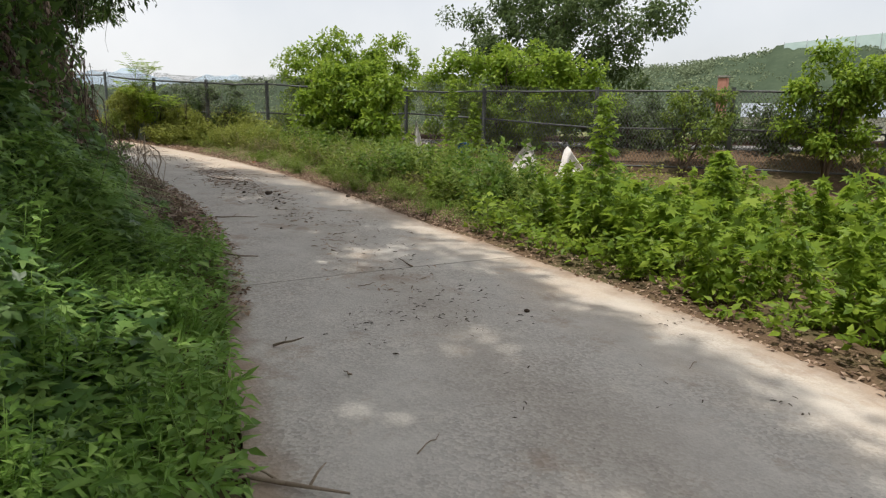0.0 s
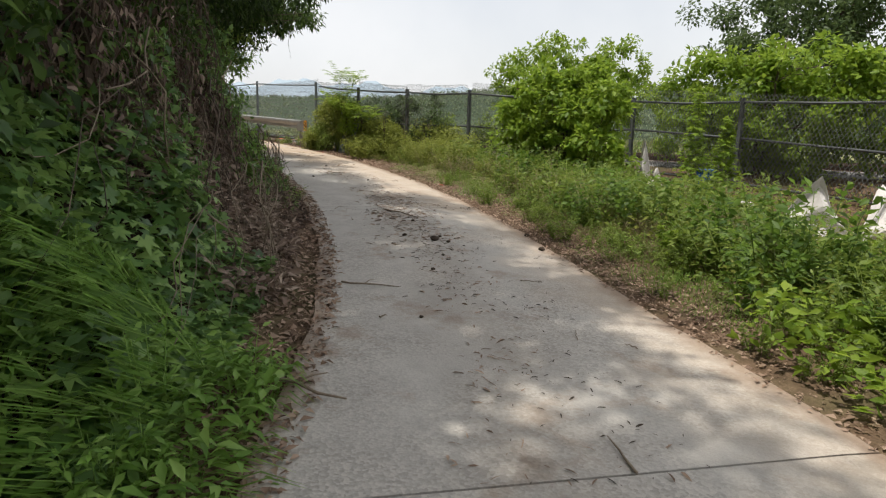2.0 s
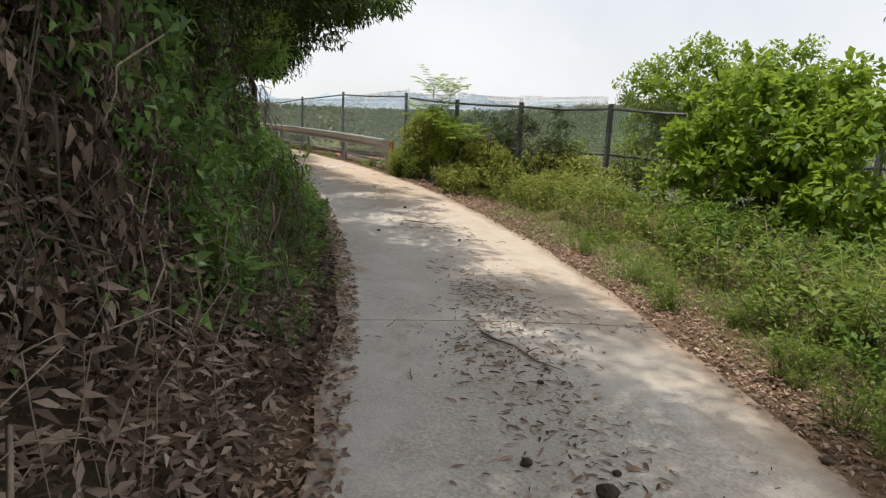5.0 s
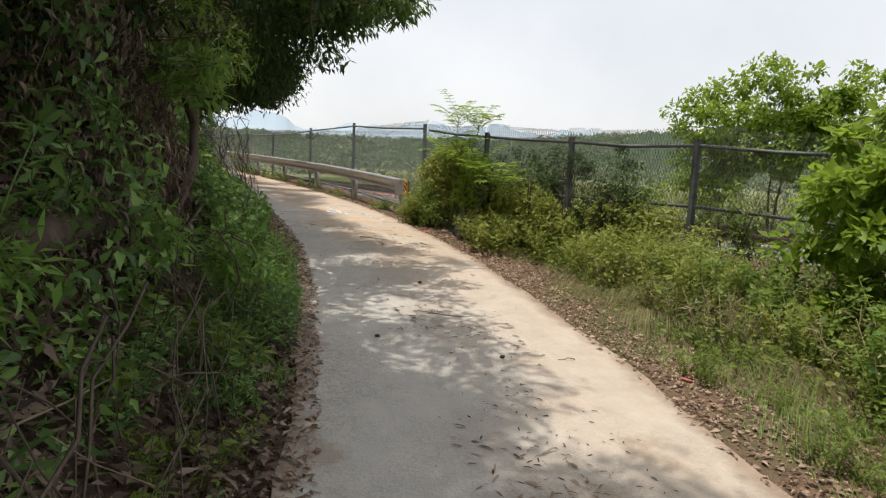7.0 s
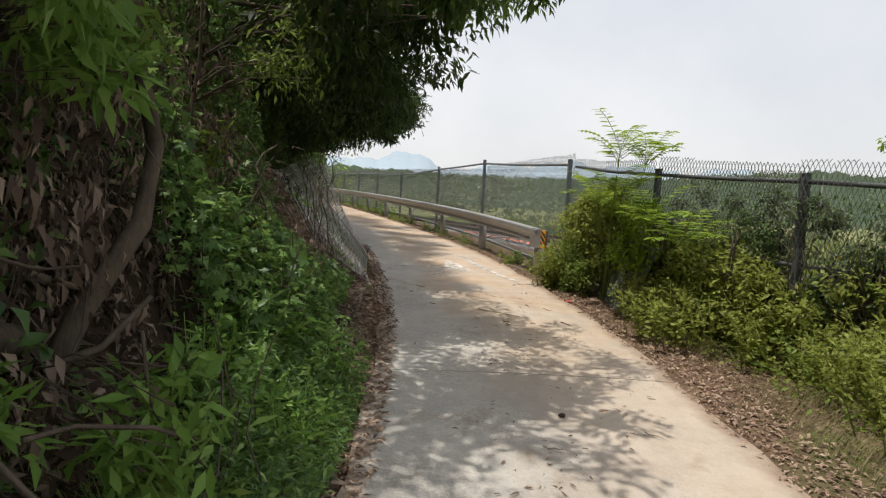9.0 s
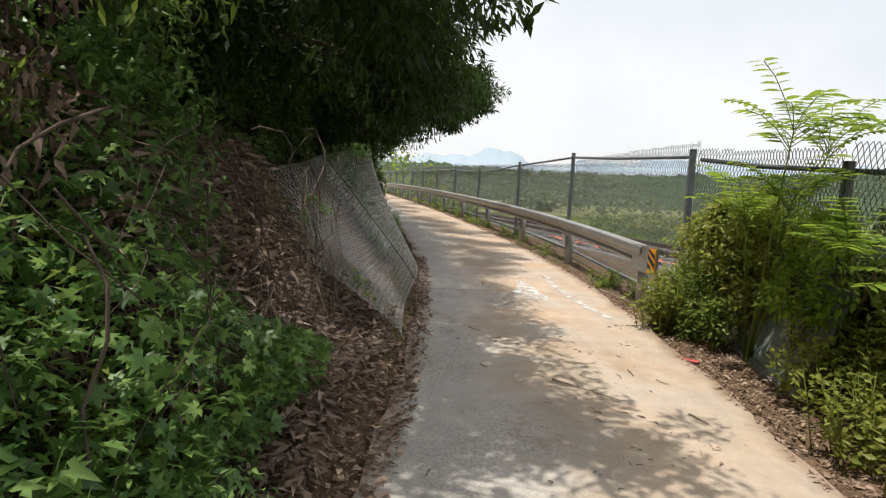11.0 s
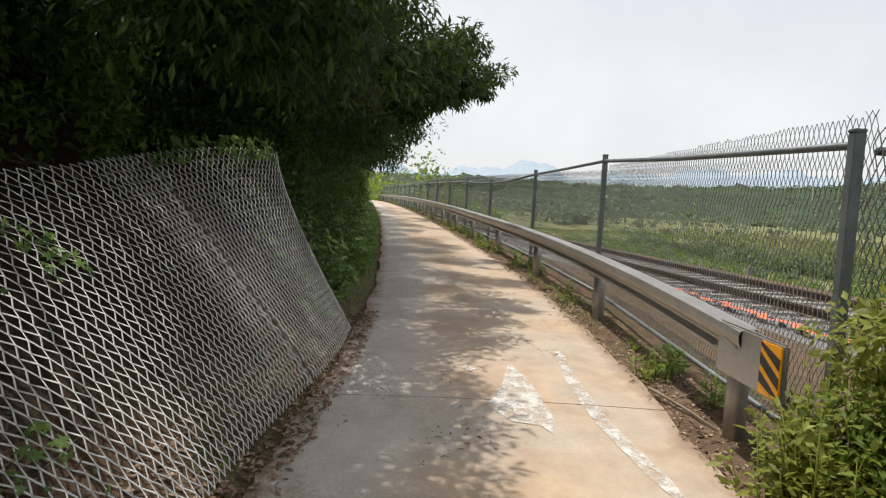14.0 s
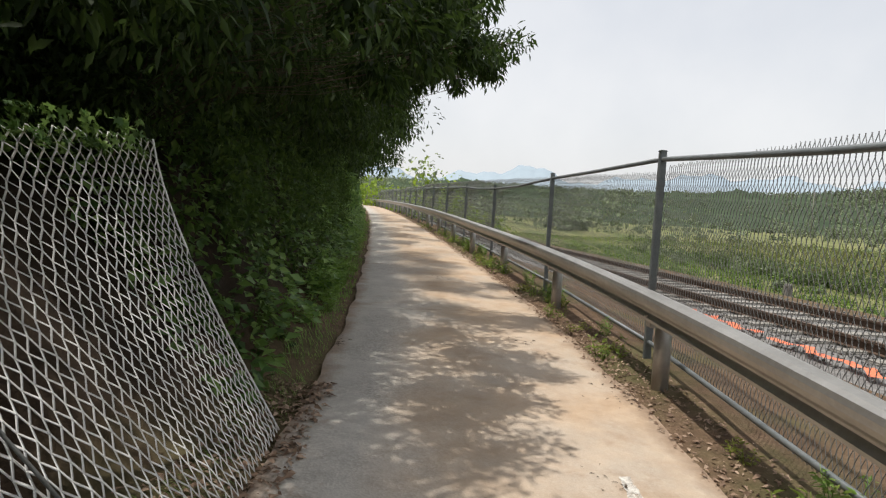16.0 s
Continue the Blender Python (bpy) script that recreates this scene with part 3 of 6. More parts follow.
# ---------- fences ----------
def fence_line(x):
    return float(right_y(x)) + 0.55


def mesh_panel(length, z0, top0, top1, cell, tall, wire, material, seed=0, sag=0.02):
    """A panel of diamond mesh woven from thin wires; its top may climb from one post to the next."""
    r = random.Random(seed)
    cols = int(length / cell)
    V, T = [], []

    def strand(a, b, w):
        dx, dz = b[0] - a[0], b[2] - a[2]
        l = math.hypot(dx, dz) or 1
        nx, nz = -dz / l * w, dx / l * w
        o = len(V)
        for p in (a, b):
            V.extend([(p[0] + nx, p[1], p[2] + nz), (p[0] - nx, p[1], p[2] - nz), (p[0], p[1] + w * 1.4, p[2])])
        T.extend([(o, o + 1, o + 4), (o, o + 4, o + 3), (o + 1, o + 2, o + 5), (o + 1, o + 5, o + 4), (o + 2, o, o + 3), (o + 2, o + 3, o + 5)])
    for c in range(cols + 1):
        x = c * cell
        top = top0 + (top1 - top0) * x / length + r.uniform(-0.012, 0.012)
        k = 0
        z = z0
        while z < top:
            for side in (-1, 1):
                xa = x + (cell / 2 if k % 2 else 0) * side
                xb = x + (cell / 2 if (k + 1) % 2 else 0) * side
                ya = sag * math.sin(z * 3 + x * 2)
                strand((xa, ya + 0.002 * side, z), (xb, sag * math.sin((z + tall / 2) * 3 + x * 2) + 0.002 * side, min(z + tall / 2, top + 0.02)), wire)
            z += tall / 2
            k += 1
    return tri_mesh("mesh_panel", V, T, material)


def run_fence(label, posts, heights, panels, post_r, metal, rail_at, low_at, square=True, skip=0):
    f = thing("chain_link_fence", label, "fence", at=(posts[0][0], posts[0][1], posts[0][2]))
    for (x, y, z), h in list(zip(posts, heights))[skip:]:
        if square:
            bm = box_arrays(post_r * 2, post_r * 2, h + 0.3, 0.006, (x, y, z + h / 2 - 0.15))
            cap = box_arrays(post_r * 2.25, post_r * 2.25, 0.02, 0.006, (x, y, z + h + 0.008))
            po = part("post", from_bm("post", bm, metal), f)
            cp = part("cap", from_bm("cap", cap, metal), po)
        else:
            part("post", tubes("post", [([(x, y, z - 0.3), (x, y, z + h * .5), (x, y, z + h)], post_r)], metal, 8), f)
    for i in range(len(posts) - 1):
        a, b = Vector(posts[i]), Vector(posts[i + 1])
        ra, rb = a + Vector((0, 0, heights[i] + rail_at)), b + Vector((0, 0, heights[i + 1] + rail_at))
        m = (ra + rb) / 2 + Vector((0, 0, -0.02 + 0.015 * math.sin(i * 2.1)))
        part("top_rail", tubes("top_rail", [([ra, m, rb], 0.024)], metal, 7), f)
        if low_at is not None:
            for la in low_at:
                part("lower_rail", tubes("lower_rail", [([a + Vector((0, 0, la)), b + Vector((0, 0, la))], 0.022)], metal, 7), f)
        if panels[i] is None:
            continue
        me = panels[i]
        ob = part("mesh_panel", me, f)
        d = b - a
        yaw, pit = math.atan2(d.y, d.x), -math.atan2(d.z, math.hypot(d.x, d.y))
        off = Vector((-math.sin(yaw), math.cos(yaw), 0)) * -0.035
        ob.matrix_basis = Matrix.Translation(a + off) @ Matrix.LocRotScale(None, Euler((0, pit, yaw)), (d.length / 3.0, 1, 1))
    return f


# newer fence behind the crash barrier
xs = [-20.1, -25.25, -29.3, -33.75]
while xs[-1] > -116:
    xs.append(xs[-1] - 4.2)
pts, hs = [], []
for i, x in enumerate(xs):
    g = float(road_z(x)) + 0.02
    top = [2.84, 3.10, 3.09, 3.03][i] if i < 4 else g + 1.71
    pts.append((x, fence_line(x), g))
    hs.append(top - g)
fine_p = mesh_panel(3.0, 0.10, 1.80, 1.80, 0.034, 0.12, 0.0021, M["fencewire"], 1)
first_p = mesh_panel(3.0, 0.10, 2.02, 1.86, 0.029, 0.12, 0.0021, M["fencewire"], 2)
far_p = mesh_panel(3.0, 0.10, 1.78, 1.78, 0.12, 0.23, 0.0035, M["fencewire"], 3)
pn = []
for i in range(len(xs) - 1):
    pn.append(first_p if i == 0 else fine_p if i < 7 else far_p)
run_fence("grey steel mesh fence beside the railway", pts, hs, pn, 0.032, M["post"], -0.07, (0.16,))

# older fence behind the verge, overgrown
old = [(-20.05, 10.72), (-17.9, 10.9), (-15.6, 11.05), (-13.83, 11.66), (-12.2, 12.5), (-10.4, 13.35), (-8.2, 13.65), (-5.45, 14.0), (-2.75, 14.9), (0.05, 15.8), (2.9, 16.6), (6, 17.4), (9, 18.2)]
pts, hs = [], []
tops = [2.80, 2.62, 2.50, 2.46, 2.37, 2.29, 2.25, 2.22, 2.2, 2.2, 2.2, 2.2, 2.2]
for (x, y), t in zip(old, tops):
    g = gz(x, y)
    pts.append((x, y, g))
    hs.append(t - g)
old_p = mesh_panel(3.0, 0.15, 1.75, 1.75, 0.075, 0.13, 0.0042, M["darkwire"], 4, 0.04)
old_q = mesh_panel(3.0, 0.12, 1.93, 1.88, 0.07, 0.12, 0.004, M["darkwire"], 5, 0.04)
run_fence("weathered steel mesh fence overgrown with vines", pts, hs, [old_q if i < 4 else old_p for i in range(len(old) - 1)], 0.036, M["oldpost"], -0.06, (0.12, 0.95), True, 1)

# ---------- crash barrier ----------
def rail_y(x):
    return float(right_y(x)) + 0.2


def build_barrier():
    g = thing("guardrail", "galvanised steel crash barrier along the road edge", "guardrail", at=(-20.3, rail_y(-20.3), float(road_z(-20.3))))
    prof = [(-0.03, 0.80), (0.02, 0.812), (0.07, 0.808), (0.098, 0.79), (0.105, 0.76), (0.10, 0.724), (0.085, 0.692), (0.055, 0.667), (0.03, 0.649), (0.022, 0.63), (0.03, 0.609), (0.042, 0.587), (0.036, 0.562), (0.01, 0.551)]
    th = 0.006
    ring = prof + [(a - th * 2, b) for a, b in prof[::-1]]
    ends = [-20.3, -24.35, -27.85, -31.4, -35, -38.6, -42.2, -46, -50, -54, -58, -62, -66, -70, -76, -82, -88, -94, -100, -110]
    for a, b in zip(ends, ends[1:]):
        V, F = [], []
        n = 8
        for i in range(n + 1):
            x = a + (b - 0.03 - a) * i / n
            y, z = rail_y(x), float(road_z(x))
            gx = (rail_y(x + .1) - rail_y(x - .1)) / .2
            nx, ny = gx / math.hypot(1, gx), -1 / math.hypot(1, gx)
            for o, h in ring:
                V.append((x + nx * o, y + ny * o, z + h))
        k = len(ring)
        for i in range(n):
            for j in range(k):
                F.append((i * k + j, i * k + (j + 1) % k, (i + 1) * k + (j + 1) % k, (i + 1) * k + j))
        part("beam", mesh_of("beam", V, F, M["steel"]), g)
    for i, x in enumerate([-20.75] + ends[1:]):
        y, z = rail_y(x) + 0.12, float(road_z(x))
        p = part("post", tubes("post", [([(x, y, z - 0.3), (x, y, z + 0.3), (x, y, z + 0.74)], 0.07)], M["steel"], 14), g)
        part("spacer", from_bm("spacer", box_arrays(0.12, 0.10, 0.18, 0.008, (x, y - 0.09, z + 0.6)), M["steel"]), p)
        part("bolt", tubes("bolt", [([(x, y - 0.13, z + 0.605), (x, y - 0.17, z + 0.605)], 0.018)], M["steel"], 8), p)
    x, y, z = -20.28, rail_y(-20.3) - 0.05, float(road_z(-20.3))
    e = part("end_plate", from_bm("end_plate", box_arrays(0.75, 0.03, 0.32, 0.012, (x + 0.05, y - 0.02, z + 0.655)), M["steel"]), g)
    b = part("marker_board", from_bm("marker_board", box_arrays(0.20, 0.012, 0.29, 0.004, (x + 0.32, y - 0.045, z + 0.655)), M["amber"]), e, "amber and black chevron marker board")
    for k in range(3):
        s = k * 0.1 - 0.1
        V = []
        for dy in (-0.0545, -0.0515):
            for px, pz in ((-.094, .07), (-.094, .01), (.094, -.09), (.094, -.03)):
                V.append((x + 0.32 + px, y + dy, min(z + .655 + .14, max(z + .655 - .14, z + 0.665 + pz + s))))
        part("stripe", mesh_of("stripe", V, [(0, 1, 2, 3), (7, 6, 5, 4), (0, 4, 5, 1), (1, 5, 6, 2), (2, 6, 7, 3), (3, 7, 4, 0)], M["black"]), b)


build_barrier()

# ---------- railway ----------
def build_railway():
    t = thing("railway_track", "single railway track with rusty rails on grey ballast", "railway", at=(-20, float(track_y(-20)), BED))
    xr = np.arange(12, -110, -1.0)

    def at(x, off, z):
        g = (track_y(x + .2) - track_y(x - .2)) / .4
        l = math.hypot(1, g)
        return (x - g / l * off, float(track_y(x)) + off / l, z)
    V, F = [], []
    prof = [(-2.5, BED - .12), (-1.9, BED + .03), (-.3, BED + .05), (.3, BED + .05), (1.9, BED + .03), (2.5, BED - .12)]
    for x in xr:
        for o, z in prof:
            V.append(at(x, o, z))
    for i in range(len(xr) - 1):
        for j in range(len(prof) - 1):
            a = i * len(prof) + j
            F.append((a, a + 1, a + 7, a + 6))
    bed = part("ballast_bed", mesh_of("ballast_bed", V, F, M["ballast"], True), t)
    head = [(-.035, .15), (.035, .15), (.036, .115), (.012, .10), (.012, .02), (.065, .008), (.065, 0), (-.065, 0), (-.065, .008), (-.012, .02), (-.012, .10), (-.036, .115)]
    for off in (-.7525, .7525):
        V, F = [], []
        for x in xr:
            for o, z in head:
                V.append(at(x, off + o, BED + .07 + z))
        k = len(head)
        for i in range(len(xr) - 1):
            for j in range(k):
                F.append((i * k + j, i * k + (j + 1) % k, (i + 1) * k + (j + 1) % k, (i + 1) * k + j))
        part("rail", mesh_of("rail", V, F, M["rust"]), t)
    sl = from_bm("sleeper", box_arrays(0.24, 2.4, 0.14, 0.02), M["sleeper"])
    x = -6.0
    while x > -62:
        ob = part("sleeper", sl, t)
        g = float((track_y(x + .2) - track_y(x - .2)) / .4)
        ob.matrix_basis = Matrix.Translation((x, float(track_y(x)), BED + .01)) @ Matrix.Rotation(math.atan(g), 4, "Z")
        x -= 0.62
    # loose stones
    r = np.random.default_rng(5)
    n = 9000
    xx = r.uniform(-48, -4, n)
    oo = r.uniform(-2.4, 2.4, n)
    P = np.array([at(a, b, BED + (.06 if abs(b) < 1.9 else .0)) for a, b in zip(xx, oo)])
    c = np.array([[1, 0, 0], [-1, 0, 0], [0, 1, 0], [0, -1, 0], [0, 0, .8], [0, 0, -.8]])
    s = r.uniform(.018, .04, (n, 1, 1))
    V = P[:, None] + (c[None] * r.uniform(.6, 1.3, (n, 6, 3)) + r.uniform(-.2, .2, (n, 6, 3))) * s
    T = np.array([[0, 2, 4], [2, 1, 4], [1, 3, 4], [3, 0, 4], [2, 0, 5], [1, 2, 5], [3, 1, 5], [0, 3, 5]])[None] + (np.arange(n) * 6)[:, None, None]
    st = part("stone", tri_mesh("stone", V.reshape(-1, 3), T.reshape(-1, 3), M["ballast"]), t)
    tagged(st, "grey crushed stones", kind="stuff")
    # orange marking tape along the bed
    for k, (a, b) in enumerate([(-24, -27.5), (-27.9, -30.2), (-31, -34)]):
        V, F = [], []
        m = 30
        for i in range(m + 1):
            x = a + (b - a) * i / m
            o = -1.75 + .06 * math.sin(i * .8 + k) + .03 * math.sin(i * 2.1)
            zz = BED + .115 + .012 * math.sin(i * 1.3)
            for q in (-.075, .075):
                V.append(at(x, o + q, zz + .01 * math.sin(i * 1.9 + q * 40)))
        for i in range(m):
            F.append((2 * i, 2 * i + 1, 2 * i + 3, 2 * i + 2))
        me = mesh_of("warning_tape", V, F, M["orange"])
        ob = tagged(new("warning_tape", me), "orange plastic tape lying on the ballast", "tape", "tape strips on the ballast")
    # pale stone kilometre marker
    x, y = -36.5, 18.6
    mk = from_bm("marker_stone", box_arrays(0.22, 0.18, 0.95, 0.03, (x, y, gz(x, y) + 0.42)), M["sleeper"])
    tagged(new("marker_stone", mk), "pale concrete marker post beside the track", "marker")


build_railway()

# ---------- plants ----------
def scatter(n, x0, x1, d0, d1, seed, side="L", power=1.0):
    """Places on the ground along the road: x and the distance beyond the road edge."""
    r = np.random.default_rng(seed)
    x = r.uniform(min(x0, x1), max(x0, x1), n)
    d = d0 + (d1 - d0) * r.uniform(0, 1, n) ** power
    f = left_y if side == "L" else right_y
    g = (f(x + .2) - f(x - .2)) / .4
    l = np.sqrt(1 + g * g)
    sgn = -1 if side == "L" else 1
    px, py = x + (-g / l) * d * sgn, f(x) + d / l * sgn
    return px, py, ground_z(px, py), r


def ground_normal(x, y):
    e = 0.15
    n = np.stack([(ground_z(x - e, y) - ground_z(x + e, y)) / (2 * e), (ground_z(x, y - e) - ground_z(x, y + e)) / (2 * e), np.ones_like(x)], 1)
    return unit(n)


def carpet(name, label, category, mat, n, x0, x1, d0, d1, size, thick, seed, side="L", shape="leaf", aspect=0.6, hug=0.6, power=1.0, wild=.42):
    """A cover of leaves that hugs the ground or bank in uneven mounds."""
    px, py, pz, r = scatter(n, x0, x1, d0, d1, seed, side, power)
    nm = ground_normal(px, py)
    mound = 0.5 + 0.5 * np.sin(px * 2.1 + np.sin(py * 3.3 + seed)) * np.sin(py * 2.7 + seed * 1.3)
    lift = thick * (0.15 + 0.85 * mound) * r.uniform(0.05, 1.0, n) ** 0.7
    up = unit(nm + np.array([[0, 0, .6]]))
    pos = np.stack([px, py, pz], 1) + up * lift[:, None]
    nrm = unit(nm * hug + np.array([[0, 0, .55]]) + r.normal(0, wild, (n, 3)))
    a = r.uniform(0, 2 * np.pi, n)
    d = np.stack([np.cos(a), np.sin(a), r.normal(-.25, .3, n)], 1)
    d = unit(d - nrm * np.sum(d * nrm, 1, keepdims=True) * .8)
    s = size * r.uniform(.55, 1.35, n)
    if shape == "lobed":
        v, t = lobed(pos, d, nrm, s)
    elif shape == "two":
        v, t = leaves2(pos, d, nrm, s, s * aspect)
    else:
        v, t = leaves4(pos, d, nrm, s, s * aspect)
    ob = new(name, tri_mesh(name, v, t, mat))
    return tagged(ob, label, category, kind="stuff")


def grass(name, label, mat, n, x0, x1, d0, d1, height, seed, side="L", width=.008, lean=.7, power=1.0):
    px, py, pz, r = scatter(n, x0, x1, d0, d1, seed, side, power)
    tuft = .65 + .5 * np.sin(px * 4.3 + seed) * np.sin(py * 5.1)
    v, t = blades(np.stack([px, py, pz - .01], 1), height * tuft, width, lean, seed)
    return tagged(new(name, tri_mesh(name, v, t, mat)), label, "grass", kind="stuff")


def clump_leaves(centres, radii, per, size, aspect, seed, droop=.5, flat=.8, cheap=False, shell=.45):
    r = np.random.default_rng(seed)
    c = np.repeat(np.asarray(centres), per, 0)
    R = np.repeat(np.asarray(radii), per)[:, None]
    n = len(c)
    q = unit(r.normal(0, 1, (n, 3)))
    rad = r.uniform(0, 1, (n, 1)) ** shell
    pos = c + q * rad * R * np.array([[1, 1, flat]])
    d = unit(q * .7 + r.normal(0, .6, (n, 3)) + np.array([[0, 0, -droop]]))
    nrm = unit(np.array([[0, 0, 1.0]]) + q * .5 + r.normal(0, .45, (n, 3)))
    s = size * r.uniform(.6, 1.35, n)
    return (leaves2 if cheap else leaves4)(pos, d, nrm, s, s * aspect)


def woody(base, height, centres, radius, seed, stems=1):
    """Trunks and limbs: lines of points and radii that reach the clumps."""
    r = random.Random(seed)
    lines = []
    trunks = []
    for s in range(stems):
        p = Vector(base)
        top = Vector((base[0] + r.uniform(-.4, .4) * (1 + .3 * s), base[1] + r.uniform(-.2, .4) * (1 + .3 * s), base[2] + height * r.uniform(.75, 1)))
        pts = []
        for i in range(7):
            f = i / 6
            q = p.lerp(top, f) + Vector((r.uniform(-.1, .1), r.uniform(-.1, .1), 0)) * (height * .12 if 0 < i else 0)
            pts.append(q)
        pts[0].z -= .25
        rad = [radius * (1 - .8 * i / 6) for i in range(7)]
        lines.append((pts, rad))
        trunks.append(pts)
    limbs = []
    for c in centres:
        tr = trunks[r.randrange(stems)]
        c = Vector(c)
        k = min(range(1, 7), key=lambda i: abs(tr[i].z - (c.z - (c - tr[i]).length * .35)))
        a = tr[k]
        m1 = a.lerp(c, .35) + Vector((0, 0, .12 * (c - a).length)) + Vector((r.uniform(-.1, .1), r.uniform(-.1, .1), 0))
        m2 = a.lerp(c, .7) + Vector((r.uniform(-.1, .1), r.uniform(-.1, .1), .05))
        w = radius * (1 - .8 * k / 6)
        limbs.append(([a, m1, m2, c], [w * .6, w * .4, w * .22, .006]))
    return lines, limbs


def tree(name, label, category, base, height, centre, size, clumps, per, leaf, aspect, mat, seed, radius=.09, stems=1, clump_r=(.4, .8), droop=.5, cheap=False, keep=None, group=""):
    """A tree or bush: trunk, limbs and a crown of many leaf clumps scattered through an uneven egg."""
    r = random.Random(seed)
    cs, rs = [], []
    tries = 0
    while len(cs) < clumps and tries < clumps * 40:
        tries += 1
        q = Vector((r.gauss(0, 1), r.gauss(0, 1), r.gauss(0, 1))).normalized() * (r.random() ** .38)
        p = Vector(centre) + Vector((q.x * size[0], q.y * size[1], q.z * size[2]))
        if keep and not keep(p):
            continue
        cs.append(tuple(p))
        rs.append(r.uniform(*clump_r))
    ob = thing(name, label, category, group, at=base)
    trunk, limbs = woody(base, height, cs[:: max(1, len(cs) // 26)], radius, seed, stems)
    for one in trunk:
        part("trunk", tubes("trunk", [one], M["bark"], 8), ob)
    tagged(part("branch", tubes("branch", limbs, M["bark"], 5), ob), kind="stuff")
    v, t = clump_leaves(cs, rs, per, leaf, aspect, seed, droop, .8, cheap)
    tagged(part("crown", tri_mesh("crown", v, t, mat), ob), kind="stuff")
    return ob

# --- wooded bank: overhanging trees ---
reach_of = curve_of([(14, 0.5), (2, 0.5), (-6, 0.6), (-10, 0.7), (-12.5, 1.15), (-14, 1.45), (-16, 1.7), (-17.6, 1.2), (-19, .85), (-21.5, .9), (-23, 1.75), (-27, 2.1), (-33, 2.4), (-60, 2.0), (-130, 1.6)])
low_of = curve_of([(14, 7.5), (0, 7.5), (-3, 6.2), (-5, 4.6), (-7.5, 3.6), (-10, 3.0), (-14, 2.7), (-20, 2.35), (-30, 2.3), (-130, 2.3)])
shade_of = curve_of([(14, 2.5), (0, 2.5), (-2, 2.25), (-4, 2.3), (-6, 2.7), (-7.5, 2.6), (-9.5, 2.0), (-11, 1.5), (-14, 1.35), (-18, 1.25), (-21, 1.1), (-23, 1.2), (-28, 1.55), (-35, 2.0), (-130, 2.0)])
CAST = Vector((sd.x, sd.y)) / sd.z


def over_road(p):
    """Branches stay above head height over the road, and the outer half of the road stays in the sun."""
    dl = float(left_d(p.x, p.y))
    h = p.z - float(road_z(p.x))
    qx, qy = p.x - CAST.x * h, p.y - CAST.y * h
    out = -float(left_d(qx, qy))
    bough = -17.4 < p.x < -12.8 and h < 3.75
    if -dl > float(reach_of(p.x)) + (.32 * max(0, h - 5) if p.x > -11 else 0) or (out > float(shade_of(qx)) and not bough):
        return False
    # gaps between the boughs let the sun through in patches
    gap = math.sin(qx * 2.3 + 1.1 * math.sin(qy * 1.9)) * math.sin(qy * 2.6 + .9 * math.sin(qx * 1.7))
    if -2.0 < out < .15 and (qx > -3.8 or -23.0 < qx < -13.6) and gap > (-.62 if -18.2 < qx < -13.6 else -.1 if qx < -19.5 else -.3):
        return False
    if out > .55 and gap > (.36 if qx > -9 else .08) and not (bough and -dl > .5):
        return False
    if h > (3.4 if dl > -.2 else 4.3) and -23 < p.x < -12.6 and math.sin(p.x * 17.3 + p.y * 23.1) < .62:
        return False
    low = float(low_of(p.x))
    if dl < .9:
        return h > low + max(0, -dl - (.2 if p.x > -12 else .9)) * (1.4 if p.x > -14 else .5)
    return h > min(low, (1.6 if p.x > -14 or p.x < -23 else 2.9) + dl * .3)


TREES = [(4.5, 1.2, 13, 3.3), (1.6, 1.2, 13, 3.3), (-1.2, 1.2, 13, 3.3), (-4.0, 1.3, 13, 3.3), (-7.0, 1.5, 12, 3.2), (-10.2, 1.7, 9.4, 3.0), (-13.6, 1.9, 6.8, 2.8), (-17.2, 2.0, 6.0, 2.9), (-20.8, 2.1, 5.8, 3.1), (-24.6, 2.0, 5.8, 3.2), (-28.6, 1.9, 5.6, 3.1), (-33, 1.9, 5.4, 3.1), (-38, 1.9, 5.4, 3.2), (-43.5, 1.9, 5.4, 3.2), (-50, 1.9, 5.2, 3.4), (-57, 2.0, 5.2, 3.4)]
for i, (x, d, h, w) in enumerate(TREES):
    y = float(left_y(x)) - (d + .5) * 1.15
    z = gz(x, y)
    near = -35 < x < -5
    c = (x, y + (1.2 if x > -9 else 1.1), float(road_z(x)) + h * (.62 if x > -12 else .70))
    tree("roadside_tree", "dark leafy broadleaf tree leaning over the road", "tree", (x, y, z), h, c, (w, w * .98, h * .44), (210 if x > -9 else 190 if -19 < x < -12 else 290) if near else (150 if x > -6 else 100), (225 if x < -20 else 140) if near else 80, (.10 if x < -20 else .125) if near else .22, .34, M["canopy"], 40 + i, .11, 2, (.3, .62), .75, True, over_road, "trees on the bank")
# a wooded slope farther up the bank closes the view behind the first row
for i, x in enumerate([6, 0, -6, -12, -18, -24, -31, -39, -48]):
    y = float(left_y(x)) - 6.2
    z = gz(x, y)
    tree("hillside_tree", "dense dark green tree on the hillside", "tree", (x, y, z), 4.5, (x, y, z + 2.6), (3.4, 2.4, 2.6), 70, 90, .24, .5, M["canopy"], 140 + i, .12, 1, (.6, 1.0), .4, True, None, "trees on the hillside")


